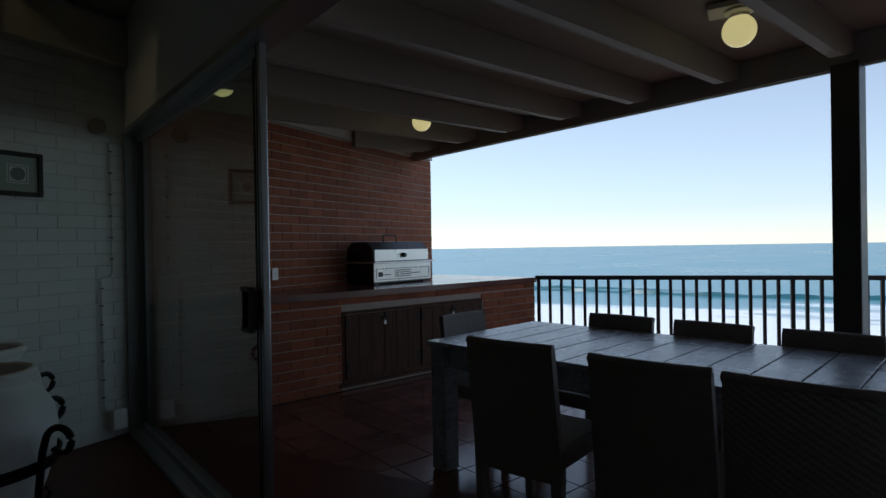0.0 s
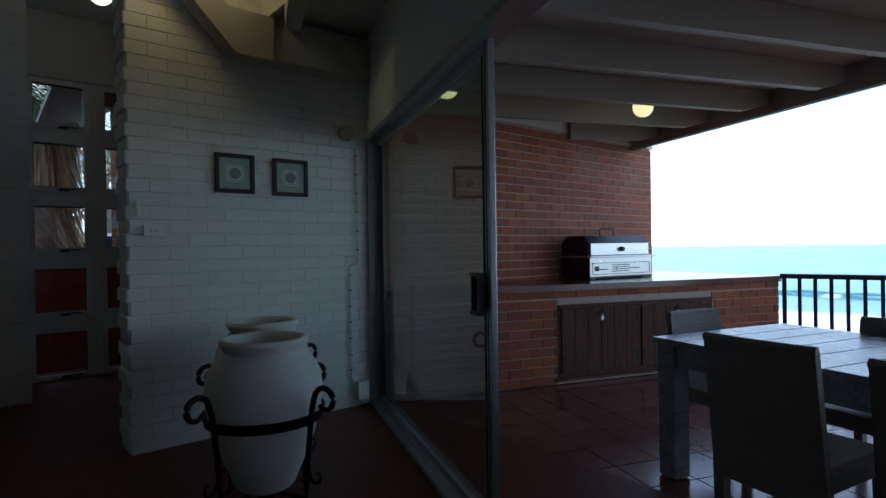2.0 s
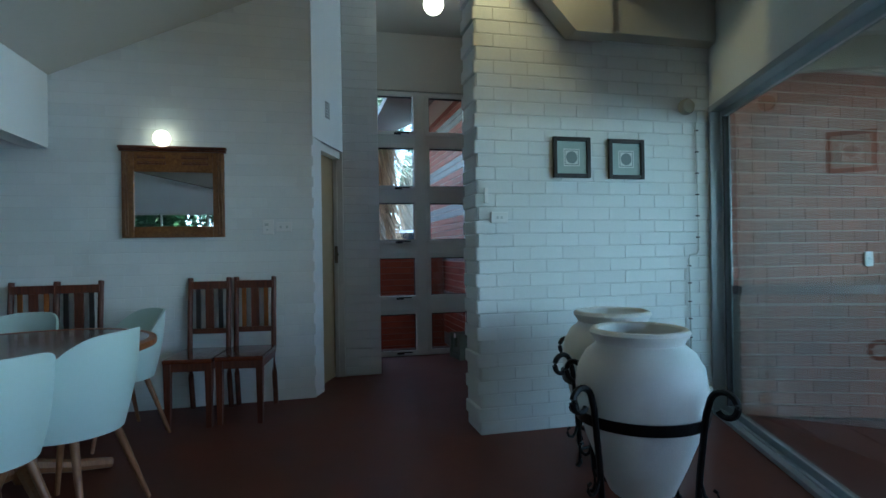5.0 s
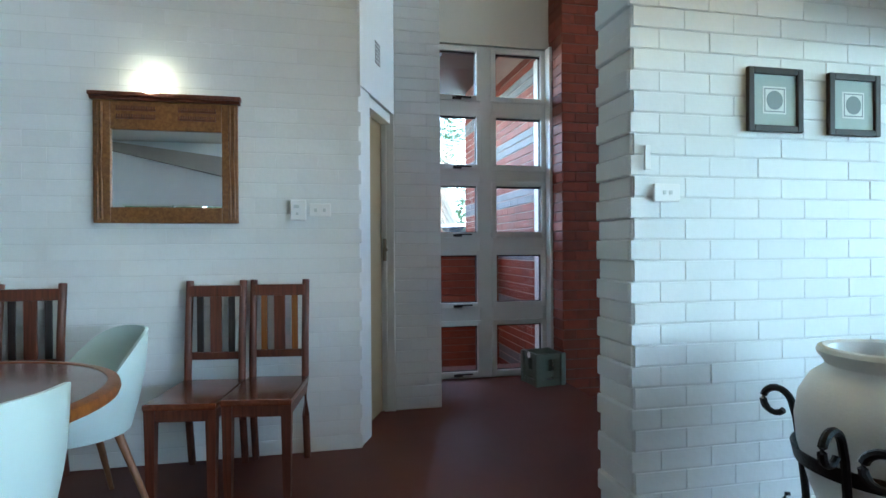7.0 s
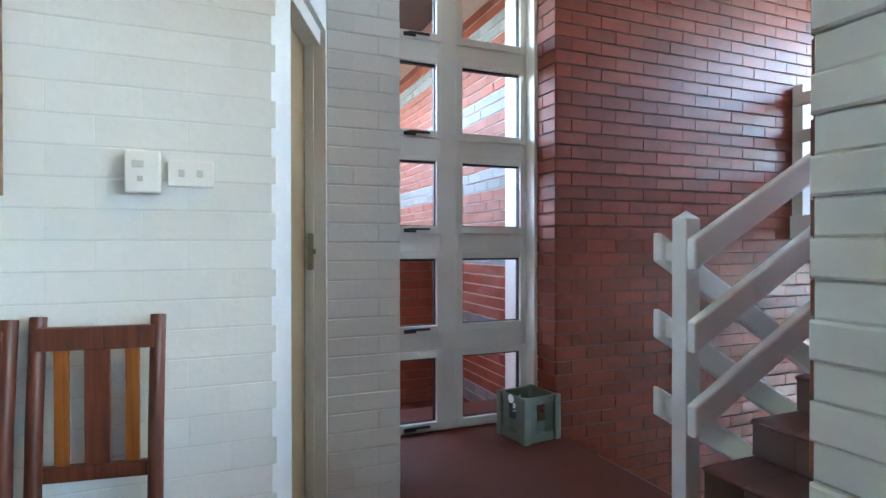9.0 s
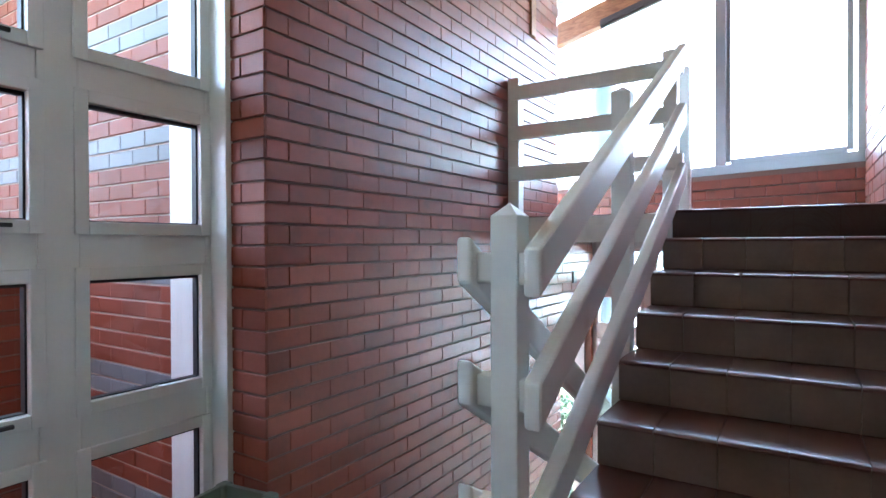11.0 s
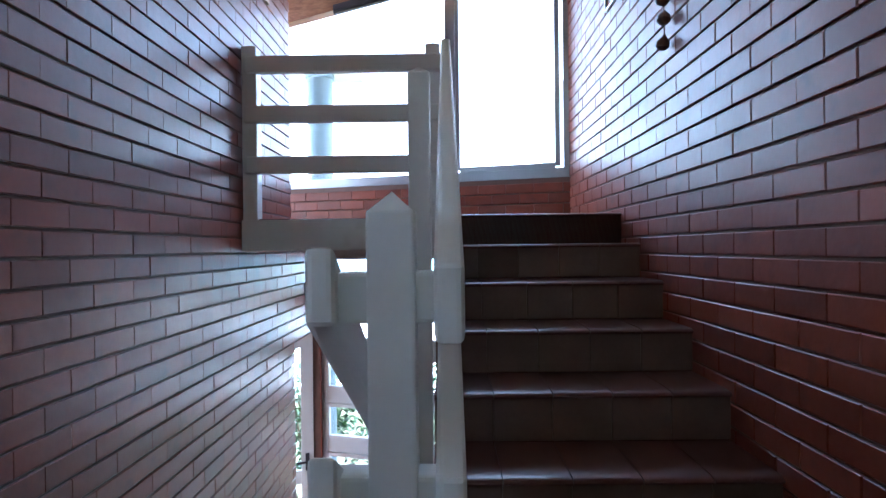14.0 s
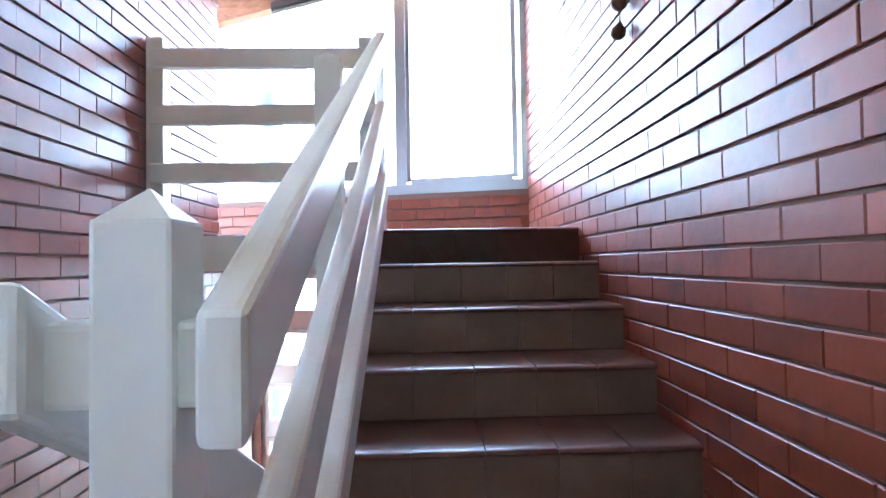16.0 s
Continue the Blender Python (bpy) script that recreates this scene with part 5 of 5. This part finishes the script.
for x in (1.486, 2.366):
    bm = bmnew()
    box(bm, x - 0.035, x - 0.012, -0.03, -0.016, 0.62, 0.65, 0.003)
    box(bm, x + 0.012, x + 0.035, -0.03, -0.016, 0.62, 0.65, 0.003)
    part("hasp", bm, BLACK_IRON, cab, "dark hasp")
    bm = bmnew()
    box(bm, x - 0.013, x + 0.013, -0.036, -0.02, 0.565, 0.6, 0.004)
    tube(bm, [(x - 0.009, -0.028, 0.598), (x - 0.008, -0.028, 0.618), (x, -0.028, 0.626), (x + 0.008, -0.028, 0.618), (x + 0.009, -0.028, 0.598)], 0.003, 6)
    part("padlock", bm, STEEL, cab, "small steel padlock")

# ---- patio table and wicker chairs ----
TABLE = pose(-1.665, 2.79, 0, 0, 0, -16)
table = empty("patio_table", TABLE, "long grey weathered plank patio table", "table")
LT, WT = 2.75, 1.07
nb = 15
for k in range(nb):
    bm = bmnew()
    a = k * LT / nb
    box(bm, a + 0.003, a + LT / nb - 0.003, 0.0, WT, 0.722, 0.75, 0.004)
    part("plank", bm, TABLE_WOOD, table)
bm = bmnew()
for p in ((0.06, LT - 0.06, 0.05, 0.08), (0.06, LT - 0.06, WT - 0.08, WT - 0.05)):
    box(bm, *p, 0.60, 0.721, 0.004)
for x in (0.06, LT - 0.09):
    box(bm, x, x + 0.03, 0.08, WT - 0.08, 0.60, 0.721, 0.004)
part("apron", bm, TABLE_WOOD, table)
for x in (0.02, LT - 0.13):
    for y in (0.02, WT - 0.13):
        bm = bmnew()
        box(bm, x, x + 0.11, y, y + 0.11, 0.0, 0.721, 0.006)
        part("leg", bm, TABLE_WOOD, table)


def wicker_chair(m):
    """A woven dining chair; it looks along +y, its back is at y = 0."""
    ch = empty("wicker_chair", m, "grey-brown woven wicker patio dining chair", "chair", "wicker chairs round the patio table")
    bm = bmnew()
    w, rows, cols = 0.22, 46, 44
    def back(s, z):
        y = -0.055 * (z - 0.42) / 0.46
        return Vector((s * (w - 0.012 * (z - 0.42)), y - 0.02 * (1 - s * s), z))
    front, rear = [], []
    for j in range(rows + 1):
        z = 0.30 + 0.575 * j / rows
        front.append([bm.verts.new(back(-1 + 2 * i / cols, z) + Vector((0, 0.017 + (0.0007 if (i // 2 + j) % 2 else -0.0007), 0))) for i in range(cols + 1)])
        rear.append([bm.verts.new(back(-1 + 2 * i / cols, z) - Vector((0, 0.017 + (0.0007 if (i // 2 + j) % 2 else -0.0007), 0))) for i in range(cols + 1)])
    for j in range(rows):
        for i in range(cols):
            bm.faces.new((front[j][i], front[j][i + 1], front[j + 1][i + 1], front[j + 1][i]))
            bm.faces.new((rear[j][i + 1], rear[j][i], rear[j + 1][i], rear[j + 1][i + 1]))
    for i in range(cols):
        bm.faces.new((front[rows][i], front[rows][i + 1], rear[rows][i + 1], rear[rows][i]))
        bm.faces.new((front[0][i + 1], front[0][i], rear[0][i], rear[0][i + 1]))
    for j in range(rows):
        for i in (0, cols):
            bm.faces.new((front[j][i], front[j + 1][i], rear[j + 1][i], rear[j][i]))
    part("backrest", bm, RATTAN, ch)
    bm = bmnew()
    tube(bm, [back(-1 + 2 * k / 12, 0.875) for k in range(13)], 0.019, 10)
    part("top_roll", bm, RATTAN, ch, smooth=True)
    bm = bmnew()
    box(bm, -0.225, 0.225, 0.0, 0.46, 0.36, 0.45, 0.02)
    part("seat", bm, RATTAN, ch)
    for x in (-0.195, 0.195):
        for y in (0.01, 0.43):
            bm = bmnew()
            prism(bm, [(-0.025, -0.025), (0.025, -0.025), (0.025, 0.025), (-0.025, 0.025)], 0.0, 0.37, lambda a, b, h, x=x, y=y: (x + a * (0.75 + 0.6 * h), y + b * (0.75 + 0.6 * h), h))
            part("leg", bm, RATTAN, ch)
    return ch


first = wicker_chair(TABLE @ pose(0.88, -0.29, 0, 0, 0, 5))
for s, r in ((1.50, 4), (1.97, 3)):
    copy_thing(first, TABLE @ pose(s, -0.30, 0, 0, 0, r))
for s, r in ((0.66, 181), (1.22, 179), (1.79, 180)):
    copy_thing(first, TABLE @ pose(s, WT - 0.02, 0, 0, 0, r) @ Matrix.Diagonal((1, 1, 0.94, 1)))
copy_thing(first, TABLE @ pose(-0.13, 0.52, 0, 0, 0, -88) @ Matrix.Diagonal((1, 1, 0.95, 1)))

# ---- timber beam, blind and the outside of the landing window ----
BEAM_WOOD = wood_mat("orange-brown roof timber", (0.2, 0.07, 0.025), (0.36, 0.15, 0.06), 0.5, "X")
bm = bmnew()
rail_bar(bm, (-8.0, 5.55, 3.07), (-4.25, 4.72, 3.63), 0.10, 0.2, 0.004)
structure("beam_timber", bm, BEAM_WOOD, "orange-brown timber roof beam over the landing window", "beam")
blind = empty("roller_blind", Matrix(), "rolled-up slatted blind under the timber beam", "blind")
for k in range(9):
    bm = bmnew()
    a, b = Vector((-6.1, 5.02, 3.21)), Vector((-4.35, 4.66, 3.475))
    off = Vector((0, -0.03 + 0.028 * math.cos(k * 0.7), 0.03 * math.sin(k * 0.7)))
    rail_bar(bm, a + off, b + off, 0.018, 0.022, 0.004)
    part("slat", bm, mat("dark blind slat", (0.06, 0.045, 0.05), 0.5) if k == 0 else bpy.data.materials["dark blind slat"], blind)
bm = bmnew()
lathe(bm, [(0.15, -3.0), (0.15, 3.25), (0.17, 3.26), (0.17, 3.3)], 28, Matrix.Translation((-6.68, 7.0, 0)))
# Dark blue-grey base carries the shade the column stands in.
structure("column_round", bm, mat("shade-darkened blue-grey column", (0.16, 0.21, 0.25), 0.5), "round blue-grey outside column", "column")
bm = bmnew()
box(bm, -7.1, -6.2, 6.7, 7.3, 3.3, 3.36)
structure("eave_outside", bm, CEILING, "small roof overhang outside the landing", "roof")
bm = bmnew()
box(bm, -6.368, -6.345, 4.0, 4.09, 2.86, 4.04, 0.003)
structure("trim_strip", bm, BEAM_WOOD, "timber strip on the brick wall", "trim")
door2 = tagged(new("door_2"), "white glazed door standing open downstairs", "door", kind="structure")
door2.matrix_basis = pose(-6.44, 5.52, -2.4, 0, 0, 196)
bm = bmnew()
for p in ((0.0, 0.11, 0.0, 2.88), (0.66, 0.77, 0.0, 2.88), (0.11, 0.66, 0.0, 0.5), (0.11, 0.66, 2.74, 2.88), (0.11, 0.66, 1.5, 1.62)):
    box(bm, p[0], p[1], -0.02, 0.02, p[2], p[3], 0.004)
part("door_frame", bm, WINDOW_PAINT, door2)
bm = bmnew()
box(bm, 0.11, 0.66, -0.003, 0.003, 0.5, 2.74)
part("pane", bm, GLASS, door2).visible_shadow = False
bm = bmnew()
box(bm, 0.04, 0.075, 0.02, 0.03, 1.62, 1.78, 0.003)
box(bm, 0.045, 0.15, 0.035, 0.05, 1.69, 1.71, 0.004)
part("door_handle", bm, BLACK_PAINT, door2)

bm = bmnew()
box(bm, 0, 0.012, -0.045, 0.045, -0.055, 0.055, 0.003)
for k in range(4):
    box(bm, 0.012, 0.016, -0.038, 0.038, -0.042 + k * 0.024, -0.030 + k * 0.024)
tagged(part("air_vent", bm, BLACK_PAINT, m=pose(-6.364, 5.0, 0.914)), "small dark louvred vent on the stairwell brick", "vent")

# Unseen slab, placed only to shade the lower stairwell wall from the sky.
bm = bmnew()
box(bm, -9.0, -4.6, 5.95, 6.7, 1.24, 1.36)
structure("shade_slab_landing", bm, CEILING, "unseen slab added to cut sky light on the lower stairwell wall", "balcony")

# ---- next wing outside the hall window ----
house = empty("house_wing", Matrix(), "red brick wing of the house outside the hall window", "house")
GREY_BRICK = mat("blue-grey brick band", (0.16, 0.17, 0.18), 0.6, vary=0.25, scale=8, bump=0.3, random_piece=0.15)
bm = bmnew()
box(bm, -10.0, -6.86, 1.512, 1.75, -0.6, 3.5)
wing = part("wall", bm, PALE_MORTAR, house)
bm = bmnew()
prism(bm, [(0.55, 3.05), (0.55, 3.13), (2.6, 4.1), (2.6, 4.0)], -10.3, -6.86, lambda a, b, h: (h, a, b))
part("roof", bm, mat("dark brown eave board", (0.06, 0.04, 0.035), 0.6), house, "dark eave")
parapet = tagged(new("parapet_wall"), "low dark red brick wall outside the hall window", "wall", kind="structure")
bm = bmnew()
box(bm, -8.6, -8.372, -4.0, 1.5, -0.6, 1.2)
part("core", bm, MORTAR, parapet)
bm = bmnew()
box(bm, -8.64, -8.34, -4.0, 1.5, 1.2, 1.28, 0.006)
part("coping", bm, GREY_BRICK, parapet, "grey coping")
bm = bmnew()
box(bm, -16, -6.86, -8, 1.5, -0.7, -0.3)
structure("courtyard", bm, PATIO_TILE, "tiled courtyard outside the hall window", "ground")


# Added above the view through the panes to reduce sky on the hall window.
bm = bmnew()
box(bm, -8.5, -6.86, -4.0, 1.0, 3.5, 3.6)
structure("shade_slab_hall", bm, bpy.data.materials["dark brown eave board"], "unseen dark slab added to shade the hall window", "roof")

# Invisible from indoors; its height sets how much sky lights the hall.
bm = bmnew()
box(bm, -11.0, -6.87, -0.75, -0.55, -0.3, 2.25)
structure("wall_courtyard", bm, MATT_BRICK, "unseen red wall added to cut daylight at the hall window", "wall")
bm = bmnew()
box(bm, -18.0, -11.3, -6.0, 7.0, -0.7, 0.2)
structure("driveway", bm, GROUT, "dark raised driveway beyond the courtyard", "ground")

# ---- plants ----
LEAF = mat("palm leaf", (0.05, 0.11, 0.04), 0.5, vary=0.5, scale=3, bump=0, random_piece=0.3)
BARK = mat("pale fibrous palm bark", (0.24, 0.2, 0.15), 0.9, vary=0.4, scale=9, bump=0.8)


DRY = mat("dry palm fibre", (0.27, 0.18, 0.10), 0.8, vary=0.4, scale=6, bump=0, random_piece=0.4)


def palm(x, y, z, h, seed, spread=1.0, skirt=0):
    rng = random.Random(seed)
    ob = empty("palm_tree", pose(x, y, z), "feather palm with a shaggy trunk beyond the courtyard", "tree", "palms")
    bm = bmnew()
    tube(bm, [(0.25 * math.sin(k * 0.35 + seed), 0.2 * math.cos(k * 0.3), h * k / 16) for k in range(17)], lambda s: 0.24 - 0.07 * s + 0.02 * math.sin(s * 90), 14)
    part("trunk", bm, BARK, ob)
    top = Vector((0.25 * math.sin(16 * 0.35 + seed), 0.2 * math.cos(4.8), h))
    bm = bmnew()
    for k in range(26):
        a, lift, ln = rng.uniform(0, 6.28), rng.uniform(-0.5, 1.2), rng.uniform(1.6, 2.5) * spread
        pts = []
        for i in range(15):
            s = i / 14
            r = ln * s * math.cos(lift * (1 - 0.4 * s))
            pts.append(top + Vector((r * math.cos(a), r * math.sin(a), ln * (math.sin(lift) * s - 0.75 * s * s))))
        for i in range(1, 14):
            d = (pts[i + 1] - pts[i - 1]).normalized()
            side = d.cross(Vector((0, 0, 1))).normalized()
            for sg in (-1, 1):
                w = (0.55 * math.sin(math.pi * (i / 14) ** 0.7) + 0.08) * rng.uniform(0.8, 1.1)
                tip = pts[i] + side * sg * w + d * w * 0.7 - Vector((0, 0, 0.3 * w))
                bm.faces.new([bm.verts.new(p) for p in (pts[i] - d * 0.022, tip, pts[i] + d * 0.028)])
        for i in range(14):
            q = (pts[i + 1] - pts[i]).normalized().cross(Vector((0, 0, 1))).normalized() * 0.012
            bm.faces.new([bm.verts.new(p) for p in (pts[i] - q, pts[i + 1] - q, pts[i + 1] + q, pts[i] + q)])
    part("crown", bm, LEAF, ob)
    if skirt:
        v, f = [], []
        for k in range(skirt):
            a, z0, ln = rng.uniform(0, 6.28), rng.uniform(0.5, h), rng.uniform(0.4, 1.1)
            r0, r1, w = rng.uniform(0.2, 0.3), rng.uniform(0.28, 0.62), rng.uniform(0.012, 0.035)
            c, n, b = math.cos(a), math.sin(a), len(v)
            v += [(r0 * c - w * n, r0 * n + w * c, z0), (r0 * c + w * n, r0 * n - w * c, z0), (r1 * math.cos(a + 0.3), r1 * math.sin(a + 0.3), max(0.02, z0 - ln))]
            f.append((b, b + 1, b + 2))
        me = bpy.data.meshes.new("dry_fronds")
        me.from_pydata(v, [], f)
        me.materials.append(DRY)
        dry = new("dry_fronds", me)
        dry.parent = ob
        tagged(dry, "shaggy brown dry fronds")


for k, (x, y, h) in enumerate(((-14.5, 0.2, 4.6), (-15.5, 1.4, 5.2), (-16.5, -1.4, 4.4), (-13.8, 2.1, 3.3), (-18, 0.6, 6.0))):
    palm(x, y, 0.2, h, 3 + k)
palm(-10.75, 0.85, -0.3, 4.1, 12, 0.42, 1500)


def shrub(x, y, z, r, h, seed, n=1600, leaf=1.0):
    rng = random.Random(seed)
    ob = empty("shrub", pose(x, y, z), "green garden shrub with glossy leaves", "plant", "garden shrubs")
    bm = bmnew()
    tips = []
    for k in range(9):
        a, t = rng.uniform(0, 6.28), rng.uniform(0.2, 0.9)
        tip = Vector((r * t * math.cos(a), r * t * math.sin(a), h * rng.uniform(0.55, 0.95)))
        tube(bm, [(0, 0, 0), tip * 0.5 + Vector((0, 0, 0.1 * h)), tip], lambda s: 0.035 - 0.026 * s, 6)
        tips.append(tip)
    part("branches", bm, BARK, ob)
    v, f = [], []
    for k in range(n):
        c = rng.choice(tips) * rng.uniform(0.55, 1.1) + Vector((rng.gauss(0, 0.24) * r, rng.gauss(0, 0.24) * r, rng.gauss(0, 0.15) * h))
        if c.z < 0.05:
            continue
        s = rng.uniform(0.05, 0.11) * leaf
        m = Matrix.Rotation(rng.uniform(0, 6.28), 3, "Z") @ Matrix.Rotation(rng.uniform(-0.9, 0.9), 3, "X")
        b = len(v)
        v += [tuple(c + m @ Vector(p)) for p in ((0, 0, 0), (0.4 * s, 0.6 * s, 0.1 * s), (0, 1.6 * s, -0.1 * s), (-0.4 * s, 0.6 * s, 0.1 * s))]
        f.append((b, b + 1, b + 2, b + 3))
    me = bpy.data.meshes.new("leaves")
    me.from_pydata(v, [], f)
    me.materials.append(LEAF)
    lv = new("leaves", me)
    lv.parent = ob


for k, (x, y, z, r, h) in enumerate(((-7.2, 8.4, -2.9, 1.0, 2.4), (-5.7, 8.8, -2.9, 1.1, 2.6), (-8.6, 8.8, -2.9, 1.1, 2.7), (-9.9, 7.4, -2.9, 1.0, 3.4), (-15.0, -0.6, 0.2, 1.0, 1.6), (-15.6, 2.2, 0.2, 1.1, 2.6), (-16.2, 3.6, 0.2, 1.2, 3.0), (8.6, -5.2, -2.9, 1.8, 7.4), (8.8, -2.6, -2.9, 1.8, 7.4))):
    shrub(x, y, z, r, h, 40 + k, 9000 if h > 5 else 2000, 2.4 if h > 5 else 1.0)


# ---- parked car beyond the low wall ----
def parked_car(m):
    car = empty("car", m, "white parked hatchback beyond the low brick wall", "car")
    paint = mat("white car paint", (0.75, 0.76, 0.78), 0.2, vary=0.02, bump=0, coat=0.6)
    dark = mat("dark car glass", (0.02, 0.025, 0.03), 0.08, vary=0, bump=0)
    body = [(-1.9, 0.35), (-1.95, 0.7), (-1.75, 0.92), (-1.0, 1.0), (-0.45, 1.42), (0.9, 1.46), (1.55, 1.05), (1.9, 0.95), (1.95, 0.4)]
    bm = bmnew()
    prism(bm, body, -0.8, 0.8, lambda a, b, h: (a, h * (1 - 0.18 * max(0, b - 0.95) / 0.5), b))
    bmesh.ops.bevel(bm, geom=bm.edges[:], offset=0.06, segments=3, affect="EDGES")
    part("body", bm, paint, car, smooth=True)
    for s in (-1, 1):
        bm = bmnew()
        prism(bm, [(-0.85, 1.02), (-0.42, 1.36), (0.85, 1.39), (1.3, 1.05)], 0.0, 0.02, lambda a, b, h: (a, s * (0.795 * (1 - 0.18 * (b - 0.95) / 0.5) + h), b))
        part("side_window", bm, dark, car)
        for x in (-1.2, 1.2):
            bm = bmnew()
            lathe(bm, [(0.001, -0.1), (0.26, -0.1), (0.31, -0.07), (0.31, 0.07), (0.26, 0.1), (0.001, 0.1)], 28, pose(x, s * 0.74, 0.31, 90, 0, 0))
            part("wheel", bm, DARK_RUBBER, car, smooth=True)


parked_car(pose(-13.1, 1.9, 0.2, 0, 0, 78))

# ---- bricks and tiles ----
brickwork(wall_stair, (-3.912, 0.652, 0), (0, 1, 0), 1.77, 0.0, 3.6, WHITE_BRICK, near=(0, 1.77, 0.0, 2.6), tooth=0.018, seed=2, chamfer=0.003, depth=0.0045, joint=0.002, gap=0.006, cx=0.001)
brickwork(wall_stair, (-4.188, 0.652, 0), (1, 0, 0), 0.276, 0.0, 3.6, WHITE_BRICK, near=(0, 1, 0, 2.6), seed=3, chamfer=0.006, depth=0.01, L=0.64, alt=0.014, joint=0.003, gap=0.002, cx=0.006)
brickwork(wall_stair, (-3.908, 2.5, 0), (0, 1, 0), 4.25, 0.0, 2.5, PATIO_BRICK, near=(0.9, 4.2, 0.9, 2.45), seed=4, depth=0.006)
brickwork(wall_stair, (-4.192, 4.9, 0), (0, -1, 0), 4.248, 0.0, 4.05, RED_BRICK, near=(1.4, 4.2, 0.6, 2.6), seed=5, depth=0.009, gap=0.009, joint=0.006)
brickwork(wall_brick, (-6.372, 1.452, 0), (0, 1, 0), 4.1, -2.466, 4.05, RED_BRICK, holes=((3.15, 4.2, 1.27, 4.1), (3.2, 4.05, -2.5, 0.5)), near=(0, 2.4, 0.1, 2.4), seed=6, depth=0.009, gap=0.009, joint=0.003, cx=0.001)
brickwork(wall_brick, (-6.65, 1.452, 0), (1, 0, 0), 0.288, -0.0658, 3.62, MATT_BRICK, near=(0, 1, 0, 3), seed=7, depth=0.01, gap=0.009, L=0.288, joint=0.004, cx=0.002)
brickwork(wall_mirror, (-5.162, -4.2, 0), (0, 1, 0), 3.84, 0.0, 3.5, WHITE_BRICK, near=(2.2, 3.84, 0.3, 2.2), seed=8, top=lambda a: 0.75 + (a + 1.8) * 0.4724, depth=0.0013, chamfer=0.0012, joint=0.0005, gap=0.0035, cx=0.0003)
brickwork(wall_narrow, (-5.869, -0.073, 0), (0, 1, 0), 0.335, 0.0, 3.6, WHITE_BRICK, near=(0, 1, 0, 2.6), seed=9, depth=0.004, chamfer=0.0025, joint=0.001, gap=0.005, cx=0.0005)
lw_o = LW @ Vector((3.2, -0.012, 0))
brickwork(wall_sill, (lw_o.x, lw_o.y, 0), (LW.to_3x3() @ Vector((-1, 0, 0))), 3.2, 1.42, 1.80, RED_BRICK, near=(0, 3.2, 1.4, 1.8), seed=10)
brickwork(counter, C0 - cnor * 0.012, cdir, CLEN, 0.0, 0.845, PATIO_BRICK, holes=((1.542, 3.332, 0.06, 0.72),), near=(0, CLEN, 0, 0.85), seed=11)
tiles(patio_floor, 0.0, 8.0, 0.1, 4.6, -0.012, 0.3, PATIO_TILE, m=PATIO, near=lambda x, y: -3.5 < x < 0.5 and 1.7 < y < 4.5,
      inside=lambda x, y: (x - C0.x) * cnor.x + (y - C0.y) * cnor.y > 0.0 and (x - R0.x) * (-rdir.y) + (y - R0.y) * rdir.x < 0)
brickwork(wing, (-10.0, 1.512, 0), (1, 0, 0), 3.14, -0.6, 3.2, MATT_BRICK, near=(1.0, 3.1, 0.6, 3.2), seed=12, depth=0.008, band=(GREY_BRICK, 7, (5, 6)))
brickwork(parapet, (-8.372, -2.6, 0), (0, 1, 0), 4.1, -0.6, 1.2, MATT_BRICK, near=(2.2, 4.1, -0.4, 1.2), seed=13)
